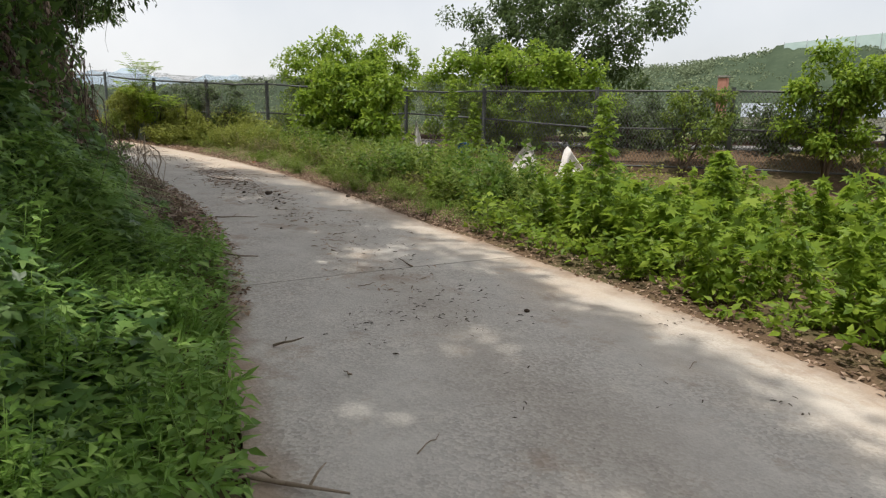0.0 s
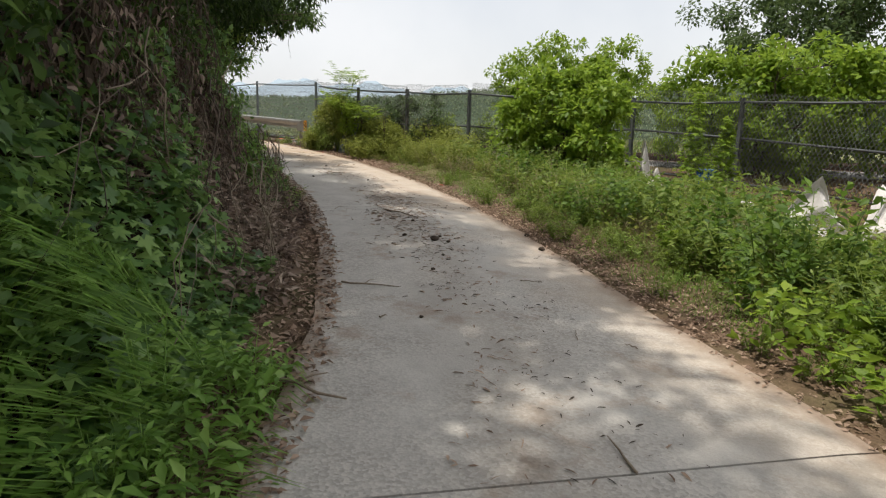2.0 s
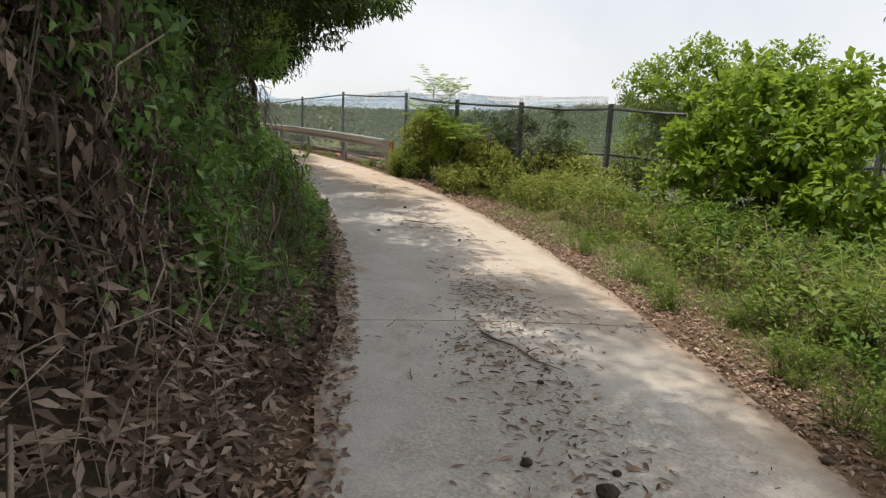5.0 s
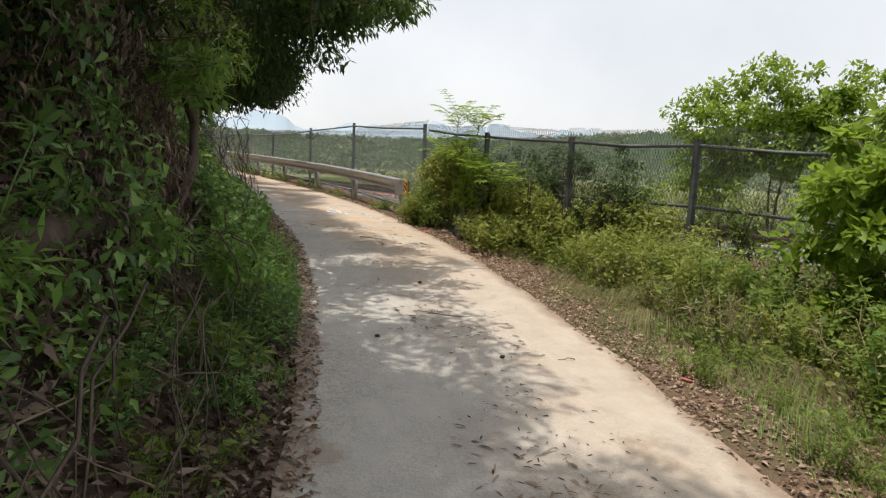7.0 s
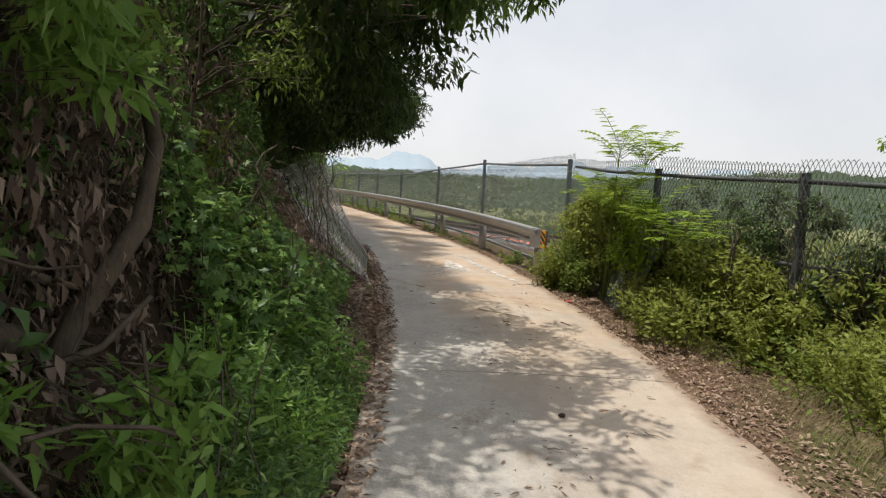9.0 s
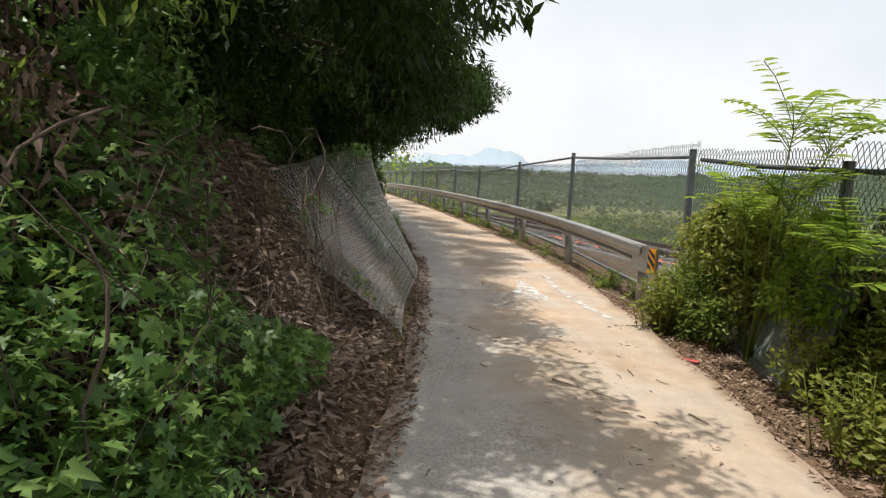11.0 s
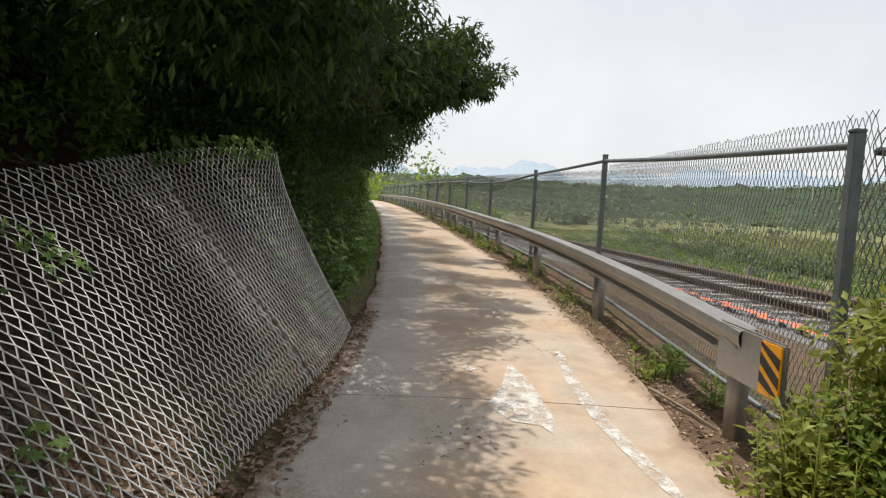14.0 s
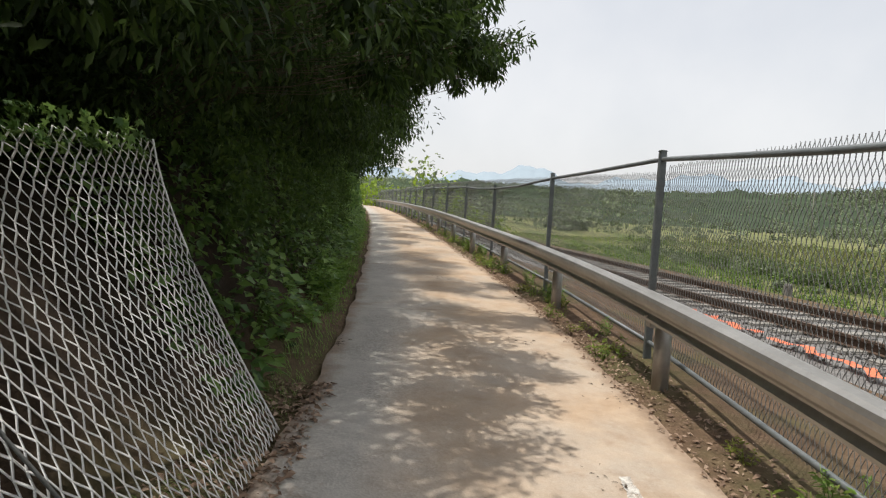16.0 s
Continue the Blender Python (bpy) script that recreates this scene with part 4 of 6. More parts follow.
# --- hanging dead vines and leaves on the bank ---
def curtain(name, label, category, mat, n, x0, x1, d0, h0, h1, size, aspect, seed, depth=.35, slope=.18, droop=1.0, shape="leaf"):
    """Leaves that hang in sheaves over the steep face of the bank."""
    r = np.random.default_rng(seed)
    k = max(1, n // (60 if droop > .8 else 26))
    sx, sh, sd = r.uniform(min(x0, x1), max(x0, x1), k), r.uniform(0, 1, k) ** .85, r.uniform(0, 1, k)
    i = r.integers(0, k, n)
    x = sx[i] + r.normal(0, .06, n)
    h = h0 + (h1 - h0) * sh[i] - np.abs(r.normal(0, .24, n))
    h = np.maximum(h, h0 * .5)
    d = d0 + h * slope + depth * (1.15 * sd[i] + .25 * r.uniform(0, 1, n)) + .18 * np.sin(x * 1.9 + seed)
    g = (left_y(x + .2) - left_y(x - .2)) / .4
    l = np.sqrt(1 + g * g)
    px, py = x + g / l * d, left_y(x) - d / l
    pos = np.stack([px, py, np.maximum(road_z(x) + h, ground_z(px, py) + .02)], 1)
    face = np.stack([-g / l, 1 / l, np.full(n, .5)], 1)
    dr = unit(r.normal(0, .4 if droop > .8 else .7, (n, 3)) + np.array([[0, 0, -droop * 1.3]]) + face * .25)
    nm = unit(face * (1.0 if droop > .8 else .6) + np.array([[0, 0, .0 if droop > .8 else .7]]) + r.normal(0, .5, (n, 3)))
    s = size * r.uniform(.55, 1.4, n)
    v, t = leaves4(pos, dr, nm, s, s * aspect, .3, .25) if shape == "leaf" else lobed(pos, dr, nm, s)
    return tagged(new(name, tri_mesh(name, v, t, mat)), label, category, kind="stuff")


curtain("dead_leaf_curtain", "withered brown leaves hanging on the bank", "dead leaves", M["dead"], 13000, -5.7, -9.8, .7, .25, 2.6, .09, .34, 71, .8)
curtain("dead_leaf_curtain", "withered brown leaves hanging under the trees", "dead leaves", M["dead"], 9000, -9.6, -12.4, .75, .5, 2.8, .085, .32, 72, .7)
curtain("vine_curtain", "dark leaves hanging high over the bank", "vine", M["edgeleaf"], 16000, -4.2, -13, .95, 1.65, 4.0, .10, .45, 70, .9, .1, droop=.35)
curtain("dead_leaf_curtain", "thick sheaves of withered brown leaves under the trees", "dead leaves", M["dead"], 9500, -12.2, -15.4, .7, .3, 2.9, .085, .32, 79, .6)
curtain("dead_leaf_curtain", "withered brown leaves high on the bank", "dead leaves", M["dead"], 4000, -3.8, -6.2, 1.2, 1.4, 3.0, .095, .40, 73)
curtain("vine_curtain", "dark green vine leaves hanging over the bank", "vine", M["ivy"], 3500, -4.5, -6.4, 1.0, .8, 3.8, .08, .6, 74, .6, droop=.35)
curtain("vine_curtain", "dark green vine leaves hanging over the bank", "vine", M["ivy"], 3600, -8.8, -11.8, .9, .4, 3.3, .085, .5, 75, .7, droop=.35)
curtain("vine_curtain", "dark green vine leaves hanging beside the wire mesh", "vine", M["ivy"], 7000, -15.0, -17.4, .95, .9, 3.3, .075, .55, 80, .6, droop=.35)
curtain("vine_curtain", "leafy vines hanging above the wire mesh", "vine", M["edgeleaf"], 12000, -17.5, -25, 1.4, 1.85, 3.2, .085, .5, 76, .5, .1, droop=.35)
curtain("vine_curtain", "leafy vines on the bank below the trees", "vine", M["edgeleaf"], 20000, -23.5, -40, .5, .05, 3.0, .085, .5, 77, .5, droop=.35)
curtain("vine_curtain", "broad green vine leaves over withered leaves", "vine", M["ivy"], 3600, -9.4, -13.4, .65, .4, 2.8, .09, .5, 178, .6, droop=.35)
curtain("vine_curtain", "scattered vine leaves among withered leaves", "vine", M["ivy"], 2200, -6.4, -9.6, .6, .3, 2.2, .085, .55, 179, .6, droop=.35)
curtain("vine_curtain", "leafy vines on the bank below far trees", "vine", M["ivy"], 7000, -40, -66, .45, .1, 3.0, .2, .55, 78, .5, droop=.35)


def dry_vines(n, x0, x1, d0, h0, h1, seed, mat=None):
    """Bare stems that hang and tangle over the bank."""
    r = random.Random(seed)
    lines = []
    for k in range(n):
        x = r.uniform(x0, x1)
        h = r.uniform(h0 + .6, h1)
        d = d0 + h * .18 + r.uniform(-.1, .3)
        pts = []
        dx, drop = r.uniform(-1.3, 1.3), r.uniform(.3, 1.3)
        bow = r.uniform(-.25, .25)
        for i in range(6):
            f = i / 5
            xx = x + dx * f
            hh = max(.05, h - drop * f + bow * math.sin(f * 3.1))
            dd = d - .12 * f * drop + .05 * math.sin(f * 9 + k)
            g = float(left_y(xx + .2) - left_y(xx - .2)) / .4
            l = math.hypot(1, g)
            a, b = xx + g / l * dd, float(left_y(xx)) - dd / l
            pts.append((a, b, max(float(road_z(xx)) + hh, gz(a, b) + .03)))
        w = r.choice((.002, .0025, .003, .004, .007))
        lines.append((pts, [w, w, w, w * .9, w * .8, w * .5]))
    return tubes("dry_vines", lines, mat or M["bark"], 4)


tagged(new("dry_vines", dry_vines(80, -15, -4.5, .6, .1, 3.0, 5)), "tangle of bare dry vine stems over the bank", "vine", kind="stuff")
tagged(new("dry_vines", dry_vines(75, -18.4, -14.5, .4, .1, 1.8, 6)), "tangle of bare dry stems on the bank", "vine", kind="stuff")

# --- leafy covers of the bank ---
carpet("vine_cover", "green vines with lobed leaves over the bank", "vine", M["ivy"], 14500, -6.3, .8, .35, 3.2, .15, .36, 21, "L", "lobed")
carpet("vine_cover", "dark green trailing vines over the bank", "vine", M["ivy"], 4200, -12, -8.8, .7, 3.6, .075, .42, 22, "L", "leaf", .42, .4, 1.0, .8)
carpet("dead_leaf_heap", "large withered leaves under the bank plants", "dead leaves", M["dead"], 9000, -13.6, -8.4, .05, 1.8, .1, .12, 126, "L", "leaf", .34, .4, 1.0, .9)
carpet("dead_leaf_heap", "heap of withered brown leaves on the bank", "dead leaves", M["heap"], 21000, -19.1, -15.6, .2, 2.6, .11, .36, 26, "L", "leaf", .24, .3, 1.0, 1.3)
carpet("dead_leaf_heap", "withered brown leaves on the bank foot", "dead leaves", M["heap"], 11000, -10.2, -5.6, .2, 2.0, .10, .24, 27, "L", "leaf", .28, .4, 1.0, .9)
carpet("weed_cover", "green weeds over the wooded bank", "weeds", M["ivy"], 14000, -60, -23.2, .25, 2.6, .13, .5, 23, "L", "two")
carpet("bank_weeds", "fresh green weeds at the foot of the bank", "weeds", M["ivy"], 8500, -15.2, -12.3, .03, .75, .055, .6, 28, "L", "leaf", .32, .4, 1.0, .75)
carpet("bank_weeds", "broad green leaves on the shaded bank", "weeds", M["ivy"], 5200, -16.7, -13.9, .4, 2.0, .10, .7, 29, "L", "lobed", .65, .4, 1.0, .7)
carpet("vine_cover", "green vines creeping over the top of the wire mesh", "vine", M["ivy"], 4200, -20.2, -16.4, 1.75, 3.4, .085, .5, 37, "L", "lobed", .6, .5, 1.0, .6)
grass("tall_grass", "long green grass at the road edge", M["grass"], 5500, -4.9, 1.6, -.04, 1.4, .32, 31, width=.017, lean=1.5, power=.9)
carpet("bank_weeds", "mixed fresh weeds among the long grass", "weeds", M["grass"], 9000, -4.9, 1.6, .0, 1.4, .09, .3, 36, "L", "leaf", .35)
grass("bank_grass", "green grass tufts at the foot of the bank", M["grass"], 2600, -15, -11.8, .05, .7, .3, 34, width=.005)
grass("bank_grass", "fine grass tufts under the wire mesh", M["grass"], 2500, -40, -18, .05, .35, .16, 35, width=.006)


# --- leaf litter ---
def litter(name, label, n, x0, x1, d0, d1, seed, side, size=.055, power=1.0, lift=.006):
    px, py, pz, r = scatter(n, x0, x1, d0, d1, seed, side, power)
    on_road = (left_d(px, py) < 0) & (right_d(px, py) < 0)
    f = np.clip((py - left_y(px)) / (right_y(px) - left_y(px)), 0, 1)
    pz = np.where(on_road, road_z(px) + .018 * (1 - (2 * f - 1) ** 2), pz)
    pos = np.stack([px, py, pz + lift * r.uniform(.5, 3.0, n)], 1)
    a = r.uniform(0, 2 * np.pi, n)
    d = np.stack([np.cos(a), np.sin(a), r.normal(0, .22, n)], 1)
    nm = unit(np.array([[0, 0, 1.0]]) + r.normal(0, .35, (n, 3)))
    s = size * r.uniform(.4, 1.6, n)
    v, t = leaves4(pos, d, nm, s, s * r.uniform(.25, .6, n), .25, .2)
    return tagged(new(name, tri_mesh(name, v, t, M["litter"])), label, "leaf litter", kind="stuff")


litter("leaf_litter", "brown fallen leaves along the bank foot", 15000, -24, -3.2, -.16, .55, 81, "L", .05)
litter("leaf_litter", "brown fallen leaves along the verge", 7500, -27, 3, -.06, .5, 82, "R", .042)
litter("leaf_litter", "brown leaf crumbs along far road edges", 2500, -45, -24, -.12, .3, 83, "R", .045)
litter("leaf_litter", "brown leaves on the outer verge", 15000, -19, -4, .1, 1.5, 84, "R", .036, 1.2, .01)


def crumbs(n, x0, x1, f0, f1, seed, size):
    """Bark crumbs and leaf bits that lie on the road in a drift."""
    r = np.random.default_rng(seed)
    k = max(4, n // 14)
    i = r.integers(0, k, n)
    x = r.uniform(x0, x1, k)[i] + r.normal(0, .16, n)
    f = np.clip(r.normal((f0 + f1) / 2, (f1 - f0) / 3, k)[i] + r.normal(0, .045, n), .02, .98)
    y = left_y(x) + (right_y(x) - left_y(x)) * f
    z = road_z(x) + .018 * (1 - (2 * f - 1) ** 2) + .004
    a = r.uniform(0, 2 * np.pi, n)
    d = np.stack([np.cos(a), np.sin(a), r.normal(.05, .12, n)], 1)
    nm = unit(np.array([[0, 0, 1.0]]) + r.normal(0, .3, (n, 3)))
    s = size * r.uniform(.3, 1.6, n)
    return leaves(np.stack([x, y, z], 1), d, nm, s * 1.25, s * r.uniform(.1, .35, n), .3, .1)


v, t = merge(crumbs(800, -9.8, -2, .3, .75, 91, .03), crumbs(420, -16, -8, .35, .75, 92, .026), crumbs(260, -2.5, 2.5, .1, .9, 93, .03), crumbs(260, -30, -15, .1, .95, 94, .03), crumbs(260, -11, -6.5, .36, .6, 96, .034))
w, q = merge(crumbs(520, -11, -7, .36, .6, 97, .05), crumbs(420, -10.2, -7.4, .42, .62, 95, .045), crumbs(300, -7.4, -3.0, .35, .6, 98, .04), crumbs(160, -21, -12, .3, .8, 99, .045))
tagged(new("road_leaves", tri_mesh("road_leaves", w, q, M["litter"])), "brown crumbled leaves drifted on the road", "leaf litter", kind="stuff")
tagged(new("road_crumbs", tri_mesh("road_crumbs", v, t, M["clod"])), "dark bark crumbs and leaf bits on the road", "debris", kind="stuff")


# --- plants of the verge ---
def weed_proto(name, label, category, group, h, stems, leaf, aspect, mat, seed, spread=.25, per=26, shape="leaf", lean=.25):
    r = random.Random(seed)
    rn = np.random.default_rng(seed)
    ob = thing(name, label, category, group)
    lines, P, D = [], [], []
    for s in range(stems):
        a, q = r.uniform(0, 6.28), r.uniform(0, spread)
        b = Vector((q * math.cos(a), q * math.sin(a), -.05))
        tip = b + Vector((math.cos(a) * lean * h * r.uniform(.3, 1.2), math.sin(a) * lean * h * r.uniform(.3, 1.2), h * r.uniform(.6, 1.05)))
        m = b.lerp(tip, .5) + Vector((0, 0, .05 * h))
        lines.append(([b, m, tip], [.006, .004, .002]))
        for k in range(per):
            f = r.uniform(.12, 1)
            p = b.lerp(m, f * 2) if f < .5 else m.lerp(tip, f * 2 - 1)
            ang = r.uniform(0, 6.28)
            d = Vector((math.cos(ang), math.sin(ang), r.uniform(-.6, .8)))
            P.append(tuple(p + d * r.uniform(0, .04)))
            D.append(tuple(d))
    n = len(P)
    nm = unit(np.array([[0, 0, 1.0]]) + rn.normal(0, .6, (n, 3)))
    s = leaf * rn.uniform(.55, 1.3, n)
    tagged(part("stem", tubes("stem", lines, mat, 4), ob), kind="stuff")
    v, t = lobed(np.array(P), np.array(D), nm, s) if shape == "lobed" else leaves2(np.array(P), np.array(D), nm, s, s * aspect)
    tagged(part("foliage", tri_mesh("foliage", v, t, mat), ob), kind="stuff")
    return ob


def plant_out(protos, n, x0, x1, d0, d1, seed, side="R", s0=.7, s1=1.25):
    px, py, pz, r = scatter(n, x0, x1, d0, d1, seed, side)
    for i in range(n):
        s = r.uniform(s0, s1)
        ob = protos[i % len(protos)]
        c = copy_thing(ob, Matrix.Identity(4))
        c.matrix_basis = Matrix.LocRotScale((px[i], py[i], pz[i]), Euler((0, 0, r.uniform(0, 6.28))), (s, s, s * r.uniform(.85, 1.15)))


def drop_protos(protos):
    for ob in protos:
        for o in (*ob.children_recursive, ob):
            bpy.data.objects.remove(o)


tall = [weed_proto("tall_weed", "tall bright green weed with lobed leaves", "weed", "bright weeds beside the road", .8, 8, .15, .6, M["bright"], 200 + k, .28, 30, "lobed") for k in range(3)]
plant_out(tall, 85, -3.6, 5.5, .3, 4.4, 301, s0=.5, s1=1.2)
plant_out(tall, 14, -6.2, -3.6, .9, 3.4, 302, s0=.5, s1=.8)
drop_protos(tall)
mids = [weed_proto("verge_weed", "green leafy weed on the verge", "weed", "weeds on the verge", .6, 10, .065, .45, M["weed"], 210 + k, .24, 36, "leaf", .4) for k in range(3)]
plant_out(mids, 105, -13, -3, .9, 3.4, 303, s0=.5, s1=1.4)
plant_out(mids, 70, -12.5, -1.5, .28, 1.1, 313, s0=.25, s1=.6)
plant_out(mids, 26, -19.5, -13, 1.2, 2.0, 304)
drop_protos(mids)
clumps = [weed_proto("verge_shrub", "dark green leafy weed clump on the verge", "weed", "leafy clumps on the verge", .75, 12, .085, .5, M["shrub"], 216 + k, .3, 34, "leaf", .5) for k in range(2)]
plant_out(clumps, 13, -9.5, -2.6, .75, 2.0, 314, s0=.7, s1=1.15)
plant_out(clumps, 10, -14, -9.5, 1.3, 2.4, 315, s0=.6, s1=.95)
drop_protos(clumps)
low = [weed_proto("low_shrub", "low yellow-green shrub on the verge", "shrub", "low shrubs on the verge", .7, 13, .048, .5, M["yellowgreen"], 220 + k, .35, 56, "leaf", .4) for k in range(3)]
plant_out(low, 55, -18.6, -12.3, .95, 1.9, 305, s0=.75, s1=1.15)
plant_out(low, 22, -12.3, -8, 1.3, 3.0, 306, s0=.6, s1=.95)
drop_protos(low)
green = [weed_proto("bank_weed", "fresh green weed under the bank", "weed", "weeds under the bank", .6, 9, .09, .35, M["grass"], 230 + k, .2, 26) for k in range(2)]
plant_out(green, 14, -15.0, -13.2, .2, .8, 307, "L", .6, 1.0)
plant_out(green, 20, -44, -23.6, .15, .6, 308, "L", .5, .9)
plant_out(green, 60, -4.6, 1.2, .1, 1.3, 310, "L", .45, .8)
plant_out(green, 14, -40, -21, .3, .5, 309, "R", .35, .6)
drop_protos(green)
carpet("verge_weeds", "low green weeds along the verge", "weeds", M["weed"], 9500, -19.5, -3, .55, 3.4, .06, .3, 24, "R", "two", .45, .3, 1.0, .95)
carpet("verge_weeds", "lush bright green weeds beside the road", "weeds", M["bright"], 20000, -4.0, 6, .15, 4.6, .09, .6, 25, "R", "two", .5, .3, 1.0, .8)
carpet("verge_weeds", "pale green weeds near the old fence", "weeds", M["yellowgreen"], 10000, -9.5, 4, 2.8, 7.0, .08, .45, 30, "R", "two", .5, .3, 1.0, .9)
carpet("verge_weeds", "yellow-green weeds among dry grass on the verge", "weeds", M["yellowgreen"], 7000, -14, -2.5, 1.0, 3.2, .07, .42, 38, "R", "two", .45, .3, 1.0, .9)
grass("verge_grass", "dry straw-coloured grass on the verge", M["straw"], 24000, -16.5, -5.5, .45, 2.8, .46, 32, "R", .0032, .85, 1.0)
grass("verge_grass", "short fresh grass tufts at the verge edge", M["grass"], 3000, -14, -4, .25, 1.1, .17, 39, "R", .005, 1.0, 1.3)
grass("verge_grass", "green grass on the verge", M["weed"], 12000, -17, -1, .4, 3.2, .3, 33, "R", .0045, 1.0)

# bushes and trees on the outer side
tree("leafy_bush", "bright green leafy bush in front of the fence", "bush", (-10.5, 11.45, gz(-10.5, 11.45)), 2.4, (-10.5, 11.45, 1.55), (1.6, 1.1, 1.5), 190, 95, .11, .62, M["bright"], 61, .035, 7, (.1, .3), .3, True)
tree("leafy_bush", "green bush grown through the old fence", "bush", (-8.3, 14.6, gz(-8.3, 14.6)), 2.6, (-8.2, 14.7, 2.1), (2.9, .8, 1.35), 140, 130, .12, .62, M["bright"], 62, .05, 5, (.18, .4), .3, True)
tree("large_tree", "large green broadleaf tree beyond the fence", "tree", (-10.8, 23.2, gz(-10.8, 23.2)), 7.5, (-10.7, 22.7, 5.0), (4.9, 3, 3.4), 210, 140, .15, .6, M["tree"], 63, .16, 2, (.35, .7), .4, True)
for k, (x, y, zc, w, hh) in enumerate([(-21.6, 20.6, 3.3, 1.7, 1.9), (-20.3, 21.4, 3.8, 1.7, 2.0), (-18.4, 22.3, 3.5, 1.9, 1.9)]):
    tree("young_tree", "bright green young tree beyond the railway", "tree", (x, y, gz(x, y)), zc, (x, y, zc - .2), (w, 1.3, hh), 75, 90, .15, .6, M["bright"], 620 + k, .06, 2, (.2, .5), .3, True, None, "young trees beyond the railway")
tree("vine_bush", "vine-covered bush on the old fence", "bush", (-.9, 15.2, gz(-.9, 15.2)), 2.4, (-.7, 15.2, 1.75), (1.2, .4, 1.3), 65, 110, .11, .6, M["bright"], 64, .04, 4, (.16, .34), .5, True)
tree("vine_bush", "leafy vines on the old fence", "bush", (1.8, 15.7, gz(1.8, 15.7)), 2.4, (1.8, 15.7, 1.7), (1.3, .4, 1.2), 55, 110, .11, .6, M["bright"], 65, .04, 4, (.16, .34), .5, True)
tree("vine_bush", "reddish vines climbing the old fence", "bush", (-3.6, 14.5, gz(-3.6, 14.5)), 1.8, (-3.4, 14.5, 1.5), (.9, .35, .9), 26, 90, .09, .5, M["weed"], 66, .03, 3, (.14, .3), .5)
tree("thorny_bush", "dense green bush at the end of the crash barrier", "bush", (-19.35, 10.6, gz(-19.35, 10.6)), 1.3, (-19.0, 10.65, 1.7), (.95, .33, .75), 70, 120, .065, .5, M["yellowgreen"], 67, .02, 7, (.1, .34), .2, True)
tree("thorny_bush", "yellow-green bush against the fence", "bush", (-16.2, 10.75, gz(-16.2, 10.75)), 1.2, (-16.2, 10.75, 1.25), (1.0, .35, .5), 55, 130, .06, .5, M["yellowgreen"], 68, .03, 5, (.14, .3), .2, True)
tree("vine_bush", "vines climbing the old fence", "bush", (-15.0, 11.35, gz(-15, 11.35)), 1.2, (-15.0, 11.3, 1.25), (1.9, .3, .5), 70, 110, .07, .5, M["yellowgreen"], 69, .03, 5, (.12, .28), .4, True)


def spire(x, y, h, seed):
    """A tall weed with leaves all the way up one stem."""
    r = np.random.default_rng(seed)
    z = gz(x, y)
    ob = thing("tall_spire_weed", "tall upright weed with bright green leaves", "weed", at=(x, y, z))
    part("stem", tubes("stem", [([(x, y, z - .05), (x + .03, y, z + h * .5), (x, y, z + h)], [.014, .01, .004])], M["weed"], 6), ob)
    n = 420
    f = r.uniform(.15, 1, n)
    a = r.uniform(0, 6.28, n)
    rad = (.34 * (1 - f) + .06) * r.uniform(.2, 1, n)
    pos = np.stack([x + np.cos(a) * rad, y + np.sin(a) * rad, z + h * f], 1)
    d = np.stack([np.cos(a), np.sin(a), r.normal(-.2, .3, n)], 1)
    nm = unit(np.array([[0, 0, 1.0]]) + r.normal(0, .3, (n, 3)))
    s = .15 * (1.15 - .5 * f) * r.uniform(.7, 1.2, n)
    v, t = lobed(pos, d, nm, s)
    tagged(part("foliage", tri_mesh("foliage", v, t, M["bright"]), ob), kind="stuff")


spire(-2.3, 6.1, 1.55, 1)
spire(-8.3, 12.4, 1.9, 2)
spire(-7.9, 12.7, 1.5, 3)
spire(-1.2, 6.3, 1.1, 4)


def locust(x, y, tips, seed):
    """A locust sapling: stems that carry arching fronds of paired leaflets."""
    r = random.Random(seed)
    rn = np.random.default_rng(seed)
    z = gz(x, y)
    ob = thing("locust_sapling", "young locust tree with feathery bright green fronds", "tree", at=(x, y, z))
    lines, P, D, N = [], [], [], []
    for tx, ty, tz in tips:
        top = Vector((tx, ty, tz))
        b = Vector((x, y, z - .1))
        m = b.lerp(top, .55) + Vector((0, 0, .1))
        lines.append(([b, m, top], [.014, .009, .005]))
        for k in range(12):
            f = r.uniform(.9, 1) if k else 1
            s0 = b.lerp(m, f * 2) if f < .5 else m.lerp(top, f * 2 - 1)
            a = k * 2.4 + r.uniform(-.4, .4)
            L = r.uniform(.34, .5)
            up = r.uniform(.85, 1.6)
            prev = s0
            pts = [s0]
            for j in range(1, 10):
                q = j / 9
                p = s0 + Vector((math.cos(a), math.sin(a), 0)) * L * q + Vector((0, 0, up * L * q - .6 * L * q * q))
                fw = (p - prev).normalized()
                sd = fw.cross(Vector((0, 0, 1))).normalized()
                if j > 1:
                    for sg in (-1, 1):
                        P.append(tuple(p))
                        D.append(tuple(sd * sg + fw * .35 + Vector((0, 0, -.12))))
                        N.append((0, 0, 1))
                prev = p
                pts.append(p)
            lines.append((pts[::3] + [pts[-1]], .0035))
    n = len(P)
    sz = .12 * rn.uniform(.8, 1.2, n)
    v, t = leaves(np.array(P), np.array(D), unit(np.array(N, float) + rn.normal(0, .15, (n, 3))), sz, sz * .42, .1, .05)
    tagged(part("stem", tubes("stem", lines, M["weed"], 5), ob), kind="stuff")
    tagged(part("foliage", tri_mesh("foliage", v, t, M["bright"]), ob), kind="stuff")


